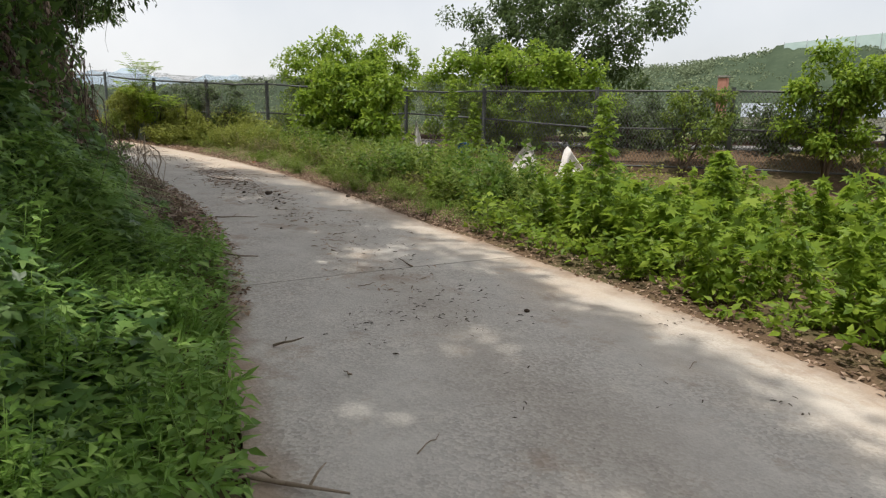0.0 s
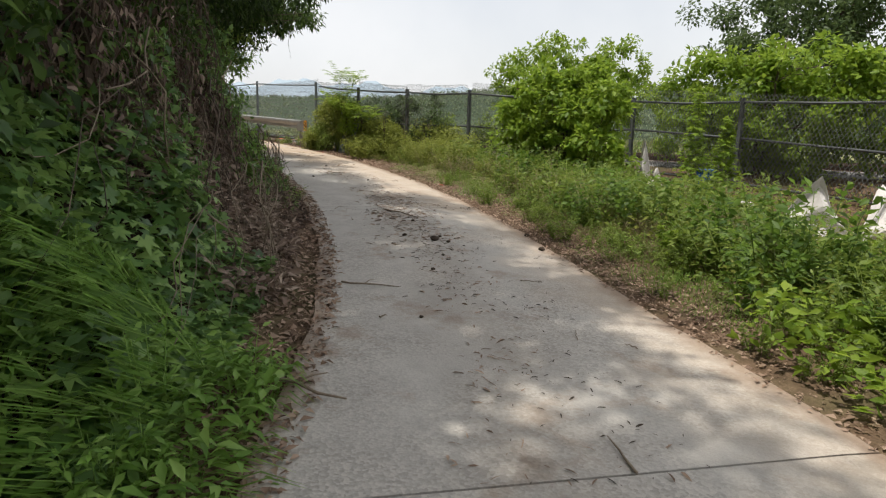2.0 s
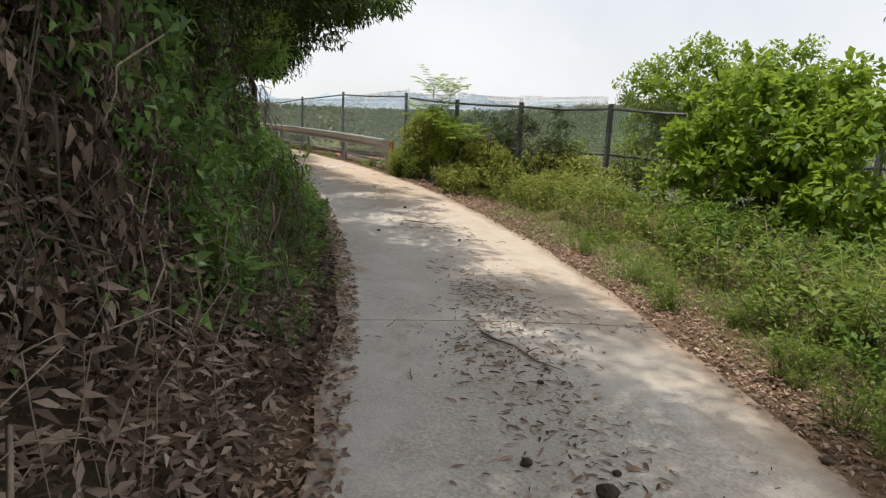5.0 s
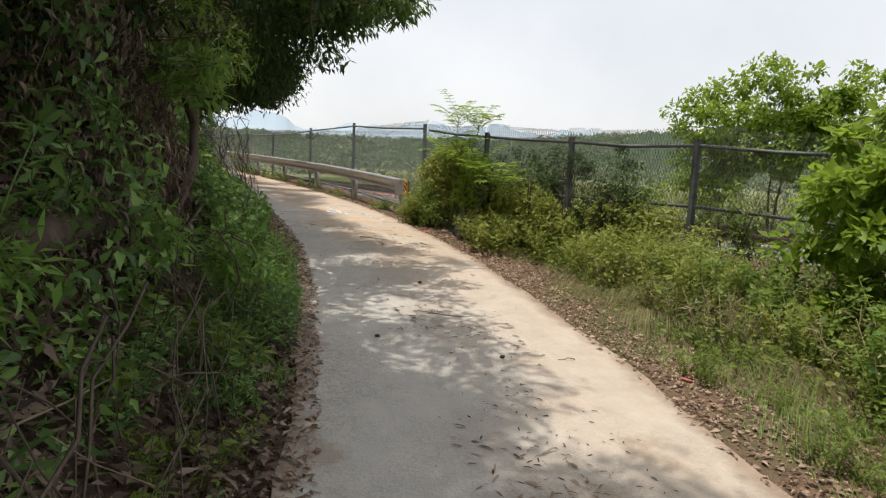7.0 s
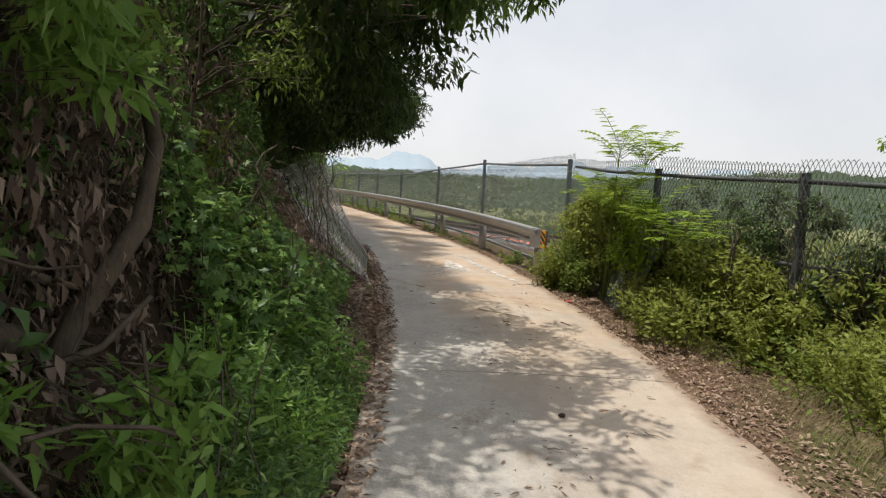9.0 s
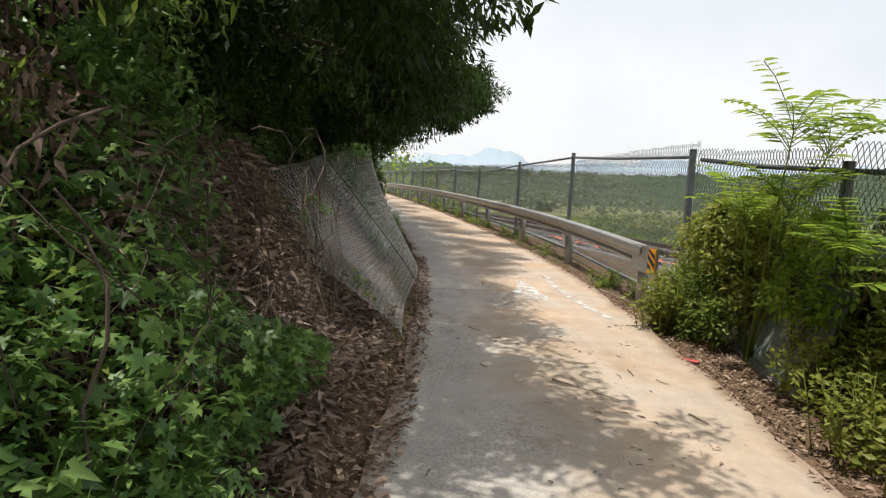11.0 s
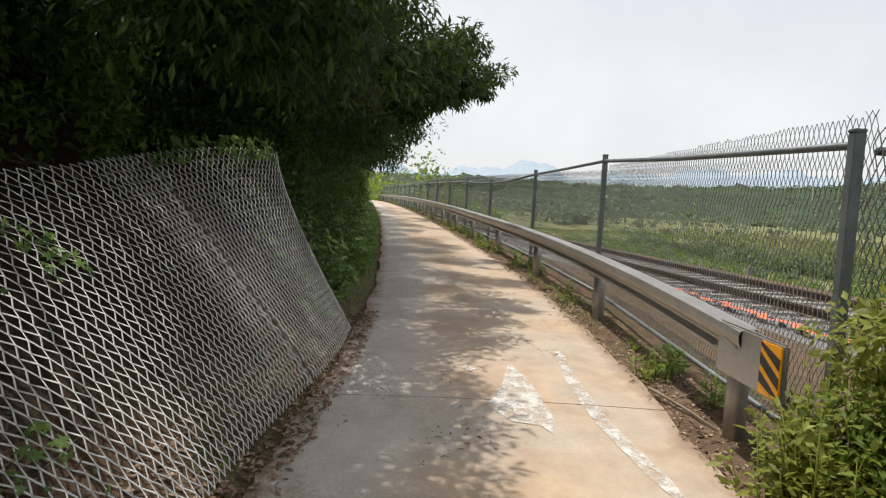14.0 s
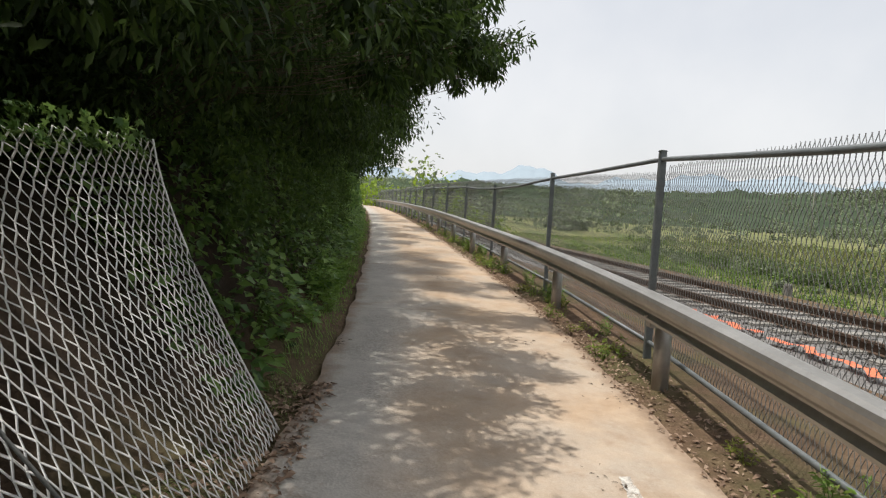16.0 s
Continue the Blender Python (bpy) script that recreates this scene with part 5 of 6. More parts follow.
locust(-18.4, 10.5, [(-17.35, 10.05, 2.78), (-17.9, 10.75, 2.8), (-17.5, 10.2, 2.3), (-18.2, 10.25, 2.1)], 8)
locust(-16.5, 10.75, [(-16.4, 10.35, 1.75), (-16.9, 10.2, 1.95)], 9)
tree("vine_bush", "dense weeds behind the old fence", "bush", (-5.2, 15.6, gz(-5.2, 15.6)), 1.0, (-5.0, 15.6, 1.35), (1.6, .5, .7), 45, 110, .11, .55, M["tree"], 85, .03, 5, (.2, .4), .3)
tree("vine_bush", "dense weeds behind the old fence", "bush", (-2.0, 16.3, gz(-2.0, 16.3)), 1.0, (-1.8, 16.3, 1.3), (1.8, .5, .7), 45, 110, .11, .55, M["tree"], 86, .03, 5, (.2, .4), .3)
tree("vine_bush", "green vines over the old fence", "bush", (-17.9, 10.95, gz(-17.9, 10.95)), 1.2, (-17.8, 11.0, 1.6), (1.6, .25, .7), 70, 100, .07, .5, M["yellowgreen"], 87, .03, 5, (.12, .28), .4, True)

tree("vine_bush", "bright leafy undergrowth round the locust stems", "bush", (-17.7, 10.5, gz(-17.7, 10.5)), 1.3, (-17.75, 10.5, 1.75), (.6, .2, .55), 22, 70, .08, .42, M["bright"], 88, .02, 4, (.1, .26), .4, True)

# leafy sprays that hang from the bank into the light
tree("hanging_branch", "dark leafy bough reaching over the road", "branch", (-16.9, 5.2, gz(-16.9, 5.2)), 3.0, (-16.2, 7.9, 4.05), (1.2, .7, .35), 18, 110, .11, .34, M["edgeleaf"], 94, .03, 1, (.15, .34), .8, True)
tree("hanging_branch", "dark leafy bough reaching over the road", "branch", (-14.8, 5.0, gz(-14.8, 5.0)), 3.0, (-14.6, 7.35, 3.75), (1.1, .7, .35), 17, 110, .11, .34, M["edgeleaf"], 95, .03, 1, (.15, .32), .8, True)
tree("hanging_branch", "leafy green branch hanging over the bank", "branch", (-13.3, 5.0, gz(-13.3, 5.0)), 2.0, (-12.9, 5.72, 2.85), (.85, .3, .28), 12, 34, .075, .32, M["weed"], 91, .02, 2, (.1, .22), .5)
tree("hanging_branch", "leafy green branch hanging over the bank", "branch", (-15.4, 5.6, gz(-15.4, 5.6)), 2.2, (-15.2, 6.35, 3.2), (.9, .35, .35), 12, 34, .075, .32, M["weed"], 92, .02, 2, (.1, .22), .5)
# the bright grass colour stands in for sunlight on these sprays
for k, (x, y, z, a, b) in enumerate([(-12.6, 5.78, 2.52, .5, .2), (-13.2, 5.55, 2.62, .45, .2), (-12.3, 5.5, 1.45, .35, .25), (-12.7, 6.05, 1.3, .3, .2), (-10.6, 4.9, 1.5, .4, .25), (-9.7, 4.75, 1.2, .35, .2)]):
    tree("leafy_spray", "green leafy spray growing from the bank in a sunlit tone", "branch", (x - .2, y - .6, gz(x - .2, y - .6)), max(.5, z - gz(x, y) - .2), (x, y, z), (a, b, .16), 12, 26, .105, .3, M["grass"], 510 + k, .010, 1, (.08, .2), .35, True, None, "leafy sprays on the bank")
screen = [weed_proto("low_shrub", "low yellow-green shrub beside the leaning panel", "shrub", "low shrubs on the verge", .6, 10, .06, .5, M["yellowgreen"], 240, .3, 30)]
plant_out(screen, 11, -17.7, -15.8, .42, .9, 311, "R", .8, 1.15)
drop_protos(screen)
tree("thorny_bush", "low green bush beside the barrier end", "bush", (-19.1, 10.42, gz(-19.1, 10.42)), .8, (-19.15, 10.42, 1.25), (.7, .22, .4), 30, 100, .055, .5, M["weed"], 93, .02, 4, (.08, .26), .2, True)

# --- mixed plants, sprays and sticks on the bank ---
banks = [weed_proto("bank_shrub", "dark green leafy shrub on the shaded bank", "shrub", "shrubs on the bank", .55, 8, .11, .34, M["ivy"], 260, .3, 26, "leaf", .5),
         weed_proto("bank_shrub", "fresh green leafy shrub on the shaded bank", "shrub", "shrubs on the bank", .5, 7, .10, .3, M["weed"], 261, .28, 24, "leaf", .6),
         weed_proto("bank_shrub", "dark green ferny shrub on the shaded bank", "shrub", "shrubs on the bank", .45, 9, .06, .3, M["ivy"], 262, .26, 34, "leaf", .5)]
plant_out(banks, 18, -12.6, -8.9, .4, 1.5, 321, "L", .7, 1.25)
plant_out(banks, 12, -12.4, -9.0, .15, .5, 322, "L", .4, .75)
plant_out(banks, 14, -16.8, -14.6, .9, 2.1, 327, "L", .6, 1.0)
plant_out(banks, 9, -15.4, -12.6, .5, 1.2, 323, "L", .7, 1.1)
drop_protos(banks)
unders = [weed_proto("low_weed", "small weed at the foot of the crash barrier", "weed", "weeds along the crash barrier", .28, 6, .06, .4, M["weed"], 263, .14, 16),
          weed_proto("low_weed", "small yellow-green weed at the foot of the crash barrier", "weed", "weeds along the crash barrier", .22, 6, .05, .4, M["yellowgreen"], 264, .14, 16)]
plant_out(unders, 34, -46, -21.5, .12, .45, 324, "R", .6, 1.2)
drop_protos(unders)
for k, (x, out, h, w) in enumerate([(-23.6, .6, 2.75, .5), (-24.8, .9, 3.05, .55), (-26.6, 1.2, 3.3, .7), (-29.0, 1.4, 3.6, .8)]):
    y, z = float(left_y(x)), float(road_z(x))
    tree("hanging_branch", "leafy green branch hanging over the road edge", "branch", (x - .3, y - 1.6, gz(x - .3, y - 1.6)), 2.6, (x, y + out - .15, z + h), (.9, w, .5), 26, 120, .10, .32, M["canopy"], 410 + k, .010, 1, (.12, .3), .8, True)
tagged(new("fallen_sticks", dry_vines(60, -13.4, -8.8, .25, .0, 1.0, 15)), "grey dry sticks tangled on the bank foot", "sticks", kind="stuff")

for k, (x, y) in enumerate([(-14.6, 11.35), (-13.5, 11.95), (-12.4, 12.55), (-11.5, 13.0)]):
    tree("vine_bush", "sparse vines climbing the weathered fence", "bush", (x, y, gz(x, y)), 1.3, (x, y, 1.35), (.7, .2, .75), 30, 60, .06, .5, M["weed"], 430 + k, .015, 4, (.1, .26), .4, True)
for k, (x, y) in enumerate([(-18.9, 10.85), (-17.3, 10.95), (-16.5, 11.0), (-15.7, 11.05), (-14.9, 11.3)]):
    tree("vine_bush", "dark tangled vines grown through the weathered fence", "bush", (x, y, gz(x, y)), 1.6, (x, y + .06, 1.75), (.55, .14, .75), 34, 70, .06, .45, M["tree"], 440 + k, .012, 5, (.08, .22), .5, True)
ends = [weed_proto("low_shrub", "yellow-green shrub at the end of the crash barrier", "shrub", "low shrubs on the verge", .65, 10, .06, .45, M["yellowgreen"], 270, .25, 30)]
plant_out(ends, 4, -19.75, -19.45, .05, .2, 328, "R", 1.0, 1.25)
plant_out(ends, 7, -19.9, -18.9, .3, .65, 325, "R", .8, 1.15)
drop_protos(ends)
reeds = [weed_proto("dry_weed", "dry brown weed stalks on the verge", "weed", "dry weeds on the verge", .6, 9, .06, .2, M["straw"], 271, .2, 12, "leaf", .5)]
plant_out(reeds, 44, -14, -7.5, .9, 2.4, 326, "R", .6, 1.1)
drop_protos(reeds)

tagged(new("dry_vines", dry_vines(40, -9.6, -5.4, .62, .0, 1.9, 16, M["drywood"])), "pale dry vine stems tangled over withered leaves", "vine", kind="stuff")
tagged(new("dry_vines", dry_vines(45, -18.4, -15.0, .5, .0, .9, 17, M["drywood"])), "pale dry stems on the heap of withered leaves", "vine", kind="stuff")


tagged(new("fallen_sticks", dry_vines(45, -9.8, -5.4, .3, .0, .9, 18, M["drywood"])), "pale dry twigs tangled at the foot of the bank", "sticks", kind="stuff")


# ---------- wire mesh laid over the bank ----------
def bank_mesh():
    t = thing("slope_mesh", "galvanised diamond wire mesh draped over the bank", "wire mesh", at=(-21, 7.3, .95))

    def at(u, v):
        """u runs along the road in metres, v up the slope from 0 to 1."""
        x = -18.6 - u
        b = .10 + .05 * math.sin(u * 1.3)
        top = 1.30 + .65 * smooth(2.2, 0, u) - .52 * smooth(2.4, 4.6, u)
        rise = 1.17 + .19 * min(u, 2.2) + .05 * max(0, u - 2.2) + .04 * math.sin(u * 2.2)
        bow = smooth(1.6, 4.2, u)
        d = b + top * (bow * ((1 - (1 - v) ** 1.7) * .75 + .25 * v) + (1 - bow) * v ** 1.08)
        h = .02 + rise * (v ** .95) + .05 * math.sin(v * 3.1)
        g = float(left_y(x + .2) - left_y(x - .2)) / .4
        l = math.hypot(1, g)
        return Vector((x + g / l * d, float(left_y(x)) - d / l, float(road_z(x)) + h))

    def sheet(u0, u1, cell, tall, w, lift, seed, rows):
        V, T = [], []

        def strip(a, b):
            d = (b - a).normalized()
            s = d.cross(Vector((0, .8, .6))).normalized() * w
            n = Vector((0, .8, .6)) * (w * .5)
            o = len(V)
            for p in (a, b):
                V.extend([tuple(p + s), tuple(p - s), tuple(p - n)])
            T.extend([(o, o + 1, o + 4), (o, o + 4, o + 3), (o + 1, o + 2, o + 5), (o + 1, o + 5, o + 4), (o + 2, o, o + 3), (o + 2, o + 3, o + 5)])
        cols = int((u1 - u0) / cell)
        off = Vector((0, .8, .6)) * lift

        def fold(k):
            return Vector((0, .8, .6)) * (.012 * (k % 2))

        for c in range(cols + 1):
            for k in range(rows):
                for sg in (-1, 1):
                    ua = u0 + c * cell + (cell / 2 if k % 2 else 0) * sg
                    ub = u0 + c * cell + (cell / 2 if (k + 1) % 2 else 0) * sg
                    if min(ua, ub) < u0 - .001 or max(ua, ub) > u1 + .001:
                        continue
                    strip(at(ua, k / rows) + off + fold(k), at(ub, (k + 1) / rows) + off + fold(k + 1))
        return tri_mesh("mesh_sheet", V, T, M["wire"])
    part("mesh_sheet", sheet(0, 2.66, .064, .1, .0058, .05, 1, 36), t)
    part("mesh_sheet", sheet(2.54, 4.3, .064, .1, .0058, .065, 2, 36), t)
    # vines that climb through the wires
    r = np.random.default_rng(41)
    for k, (u0, u1, v0, v1, n) in enumerate([(.0, .9, .6, 1.05, 260), (1.1, 1.4, .6, .8, 40), (.1, .5, .15, .35, 30), (2.6, 4.2, .93, 1.06, 240)]):
        uv = np.stack([r.uniform(u0, u1, n), r.uniform(v0, v1, n)], 1)
        P = np.array([at(a, min(c, 1.0)) + Vector((0, .05 + .06 * a % .07, .05 + max(0, c - 1) * 1.5)) for a, c in uv])
        D = unit(r.normal(0, .6, (n, 3)) + np.array([[0, .3, -.5]]))
        N = unit(r.normal(0, .4, (n, 3)) + np.array([[0, .7, .7]]))
        v, q = lobed(P, D, N, .075 * r.uniform(.5, 1.3, n))
        tagged(new("mesh_vine", tri_mesh("mesh_vine", v, q, M["ivy"])), "green vine leaves climbing through the wire mesh", "vine", kind="stuff")
    seam = [tuple(at(2.6 + .02 * math.sin(i), i / 12) + Vector((0, .07, .06))) for i in range(13)]
    part("seam_wire", tubes("seam_wire", [(seam, .007)], M["darkwire"], 6), t)
    edge = [tuple(at(4.31, i / 12) + Vector((0, .055, .04))) for i in range(13)]
    part("edge_wire", tubes("edge_wire", [(edge, .006)], M["wire"], 6), t)


bank_mesh()


# ---------- painted marks on the road ----------
def paint_patch(name, label, outline, seed):
    """A worn patch of road paint: an outline with a crumbled rim, a few millimetres thick."""
    r = random.Random(seed)
    bm = bmesh.new()
    ring = []
    n = len(outline)
    for i in range(n):
        a, b = Vector(outline[i]), Vector(outline[(i + 1) % n])
        m = max(2, int((b - a).length / .025))
        for k in range(m):
            p = a.lerp(b, k / m)
            x, y = p.x + r.uniform(-.005, .005), p.y + r.uniform(-.005, .005)
            f = (y - float(left_y(x))) / float(right_y(x) - left_y(x))
            ring.append(bm.verts.new((x, y, float(road_z(x)) + .018 * (1 - (2 * f - 1) ** 2) + .006)))
    bm.faces.new(ring)
    bmesh.ops.triangulate(bm, faces=bm.faces[:])
    bmesh.ops.recalc_face_normals(bm, faces=bm.faces[:])
    tagged(new(name, from_bm(name, bm, M["paint"])), label, "road marking")


paint_patch("paint_arrow", "worn white painted arrow on the road", [(-22.1, 9.1), (-21.5, 8.98), (-21.05, 8.82), (-20.75, 8.95), (-20.9, 9.06), (-20.58, 9.2), (-20.9, 9.26), (-21.3, 9.24), (-21.7, 9.2)], 1)
paint_patch("paint_line", "worn white painted line on the road", [(-22.6, 9.60), (-21.6, 9.51), (-20.8, 9.53), (-20.0, 9.64), (-19.6, 9.74), (-20.0, 9.75), (-20.8, 9.64), (-21.6, 9.62), (-22.6, 9.67)], 2)
for k, (x, y, s) in enumerate([(-21.9, 8.75, .1), (-21.3, 8.1, .1), (-21.0, 8.62, .07)]):
    paint_patch("paint_fleck", "small fleck of white paint on the road", [(x - s, y - .03), (x, y - .06), (x + s, y), (x + .2 * s, y + .05)], 10 + k)


# ---------- loose things ----------
def road_top(x, y):
    if float(left_d(x, y)) > 0 or float(right_d(x, y)) > 0:
        return gz(x, y)
    f = (y - float(left_y(x))) / float(right_y(x) - left_y(x))
    return float(road_z(x)) + .018 * (1 - (2 * f - 1) ** 2)


def stick(a, b, rad, seed, twigs=2, label="dry fallen stick on the road", lift=None):
    r = random.Random(seed)
    A, B = Vector((*a, road_top(*a) + rad)), Vector((*b, road_top(*b) + rad + (lift or 0)))
    L = (B - A).length
    ob = thing("stick", label, "stick", "fallen sticks", at=tuple(A))
    pts = []
    for i in range(6):
        f = i / 5
        p = A.lerp(B, f) + Vector((r.uniform(-.03, .03) * L, r.uniform(-.03, .03) * L, 0 if lift else r.uniform(0, .015)))
        pts.append(p)
    part("shaft", tubes("shaft", [(pts, [rad, rad * .95, rad * .85, rad * .75, rad * .6, rad * .35])], M["drywood"], 6), ob)
    for k in range(twigs):
        s = pts[2 + k % 3]
        e = s + Vector((r.uniform(-.25, .25) * L, r.uniform(-.25, .25) * L, r.uniform(.0, .05)))
        part("twig", tubes("twig", [([s, s.lerp(e, .5) + Vector((0, 0, .01)), e], [rad * .5, rad * .4, rad * .2])], M["drywood"], 5), ob)


stick((-5.0, 3.1), (-4.35, 3.5), .013, 1)
stick((-2.0, 1.25), (-1.42, 1.46), .012, 2, 3)
stick((-3.2, 4.2), (-3.45, 4.32), .007, 3, 0)
stick((-9.0, 6.5), (-8.3, 6.6), .009, 4)
stick((-21.6, 10.15), (-20.85, 10.4), .014, 5, 1)
stick((-17.6, 8.5), (-17.2, 8.9), .006, 6, 1)
stick((-13.2, 7.7), (-12.9, 8.1), .006, 7, 2)
stick((-6.2, 4.4), (-5.85, 4.75), .008, 8, 1)
stick((-2.7, 2.25), (-2.5, 2.3), .008, 9, 1, lift=.08)
stick((-13.2, 5.0), (-14.55, 5.65), .022, 10, 2, "dry broken branch leaning on the bank", .35)
stick((-12.6, 5.0), (-13.6, 5.55), .03, 11, 3, "rotten log on the bank foot", .1)
stick((-8.0, 3.9), (-8.9, 3.2), .018, 12, 1, "thin dead branch leaning on the bank", 1.3)
stick((-8.6, 3.95), (-9.3, 3.6), .013, 13, 2, "thin dead branch leaning on the bank", 1.7)
rs = random.Random(77)
for k in range(26):
    x = rs.uniform(-19.5, 1.0)
    f = rs.uniform(.12, .85)
    y = float(left_y(x)) + float(right_y(x) - left_y(x)) * f
    a = rs.uniform(0, 6.28)
    L = rs.uniform(.06, .2)
    stick((x, y), (x + L * math.cos(a), y + L * math.sin(a)), rs.uniform(.003, .006), 400 + k, 0, "short dry twig on the road")


def clod(x, y, s, seed):
    r = random.Random(seed)
    bm = bmesh.new()
    bmesh.ops.create_icosphere(bm, subdivisions=2, radius=s)
    for v in bm.verts:
        v.co *= 1 + .35 * noise.noise(v.co * (2.2 / s) * .5 + Vector((seed, 0, 0)))
        v.co.z *= .62
    bmesh.ops.translate(bm, verts=bm.verts, vec=(x, y, road_top(x, y) + s * .5))
    tagged(new("clod", from_bm("clod", bm, M["clod"])), "dark clod of earth on the road", "clod", "clods on the road")


for k, (x, y, s) in enumerate([(-7.2, 6.02, .045), (-7.51, 5.84, .028), (-7.06, 6.1, .022), (-6.43, 6.86, .035), (-7.05, 7.23, .03), (-7.31, 6.17, .02), (-6.2, 5.3, .018), (-6.6, 5.7, .016), (-11.9, 7.85, .02), (-14.3, 8.18, .024), (-8.2, 6.4, .02), (-12.6, 7.1, .022), (-5.2, 4.5, .016), (-1.9, 3.8, .02)]):
    clod(x, y, s, k)


def trunk_bare(pts, rad, label):
    ob = thing("bare_trunk", label, "trunk", at=pts[0])
    n = len(pts)
    part("stem", tubes("stem", [(pts, [rad * (1 - .5 * i / (n - 1)) for i in range(n)])], M["bark"], 9), ob)


trunk_bare([(x, y, gz(x, y) + e) for x, y, e in ((-11.2, 4.85, .02), (-11.8, 5.05, .06), (-12.5, 5.25, .08), (-13.0, 5.42, .1), (-13.3, 5.5, .05))], .11, "rough grey fallen log on the bank foot")
z = gz(-13.1, 5.5)
trunk_bare([(-13.05, 5.5, z - .15), (-13.2, 5.62, z + .25), (-13.45, 5.78, z + .6), (-13.6, 5.8, z + .95), (-13.9, 5.6, z + 1.6), (-14.2, 5.3, z + 2.6)], .055, "crooked bare stem rising beside the fallen log")
trunk_bare([(-12.95, 5.5, z - .05), (-13.05, 5.62, z + .1), (-13.15, 5.72, z + .13), (-13.34, 5.85, z + .3)], .022, "forked dry branch at the bank foot")
z = gz(-14.0, 5.25)
trunk_bare([(-14.0, 5.25, z - .2), (-14.25, 5.42, z + .35), (-14.5, 5.5, z + .8), (-14.55, 5.45, z + 1.5), (-14.7, 5.3, z + 2.6)], .06, "crooked bare trunk under hanging dead leaves")
z = gz(-6.55, 2.75)
trunk_bare([(-6.55, 2.75, z - .1), (-6.57, 2.8, z + .5), (-6.6, 2.83, z + .72)], .045, "grey broken stump among the vines")


def sagging_sheet(name, label, cat, at, w, h, peaks, mat, seed, turn=0.0):
    """A crumpled sheet caught on weeds: a grid raised to a few peaks."""
    r = random.Random(seed)
    nx, ny = 22, 14
    bm = bmesh.new()
    grid = []
    for i in range(nx + 1):
        row = []
        for j in range(ny + 1):
            u, v = i / nx, j / ny
            top = max(hh * max(0, 1 - abs(u - pu) / pw) for pu, hh, pw in peaks)
            zz = max(.06, top) * h * v + .02 * math.sin(u * 23 + v * 9)
            yy = .5 * (1 - v) * .6 + .07 * math.sin(u * 17 + 3 * v) + .05 * math.sin(v * 12 + u * 5)
            row.append(bm.verts.new(((u - .5) * w, -yy, zz)))
        grid.append(row)
    for i in range(nx):
        for j in range(ny):
            bm.faces.new((grid[i][j], grid[i + 1][j], grid[i + 1][j + 1], grid[i][j + 1]))
    x, y = at
    bmesh.ops.transform(bm, matrix=Matrix.Translation((x, y, gz(x, y) + .02)) @ Matrix.Rotation(radians(turn), 4, "Z"), verts=bm.verts)
    bmesh.ops.solidify(bm, geom=bm.faces[:], thickness=.004)
    tagged(new(name, from_bm(name, bm, mat)), label, cat)


sagging_sheet("plastic_sheet", "crumpled white plastic sheet among the weeds", "sheet", (-5.25, 10.95), 1.75, .8, [(.27, 1.0, .3), (.86, .9, .28)], M["plastic"], 1, 62)
sagging_sheet("plastic_sheet", "pointed white rag hung on a stake", "sheet", (-9.45, 12.75), .55, 1.05, [(.3, 1.0, .35), (.75, .45, .3)], M["plastic"], 2, 25)
sagging_sheet("plastic_sheet", "white plastic scrap lying on the ground", "sheet", (-7.2, 11.6), 1.3, .35, [(.2, .7, .4), (.7, .6, .4)], M["plastic"], 3, 10)
z = gz(-9.76, 11.2)
trunk_bare([(-9.76, 11.2, z - .1), (-9.74, 11.2, z + .4), (-9.68, 11.22, z + .85)], .045, "pale weathered wooden stake on the verge")


def blue_drum():
    x, y = -8.55, 13.25
    z = gz(x, y)
    ob = thing("blue_bucket", "blue plastic bucket beside the fence", "bucket", at=(x, y, z))
    bm = bmesh.new()
    bmesh.ops.create_cone(bm, cap_ends=True, segments=20, radius1=.15, radius2=.18, depth=.42, matrix=Matrix.Translation((x, y, z + .25)))
    part("body", from_bm("body", bm, M["blue"]), ob)
    ring = [(x + .185 * math.cos(i * math.pi / 10), y + .185 * math.sin(i * math.pi / 10), z + .455) for i in range(21)]
    part("rim", tubes("rim", [(ring, .012)], M["blue"], 6), ob)


blue_drum()


def leaning_panel():
    a, b = Vector((-18.8, 10.6, gz(-18.8, 10.6))), Vector((-17.4, 10.3, gz(-17.4, 10.3)))
    ob = thing("leaning_panel", "framed grey-green panel leaning against the fence", "panel", at=tuple(a))
    e = (b - a).normalized()
    up = Vector((.12, .34, .92)).normalized()
    n = e.cross(up).normalized()
    L, H = (b - a).length, .92

    def slabby(u0, u1, v0, v1, t0, t1):
        V = [tuple(a + e * u + up * v + n * t) for t in (t0, t1) for u, v in ((u0, v0), (u1, v0), (u1, v1), (u0, v1))]
        return V, [(0, 1, 2, 3), (7, 6, 5, 4), (0, 4, 5, 1), (1, 5, 6, 2), (2, 6, 7, 3), (3, 7, 4, 0)]
    part("sheet", mesh_of("sheet", *slabby(.04, L - .04, .04, H - .04, -.004, .004), M["sheetgrey"]), ob)
    for u0, u1, v0, v1 in ((0, .055, 0, H), (L - .055, L, 0, H), (.058, L - .058, 0, .055), (.058, L - .058, H - .055, H)):
        part("frame_bar", mesh_of("frame_bar", *slabby(u0, u1, v0, v1, -.018, .018), M["frame"]), ob)


leaning_panel()


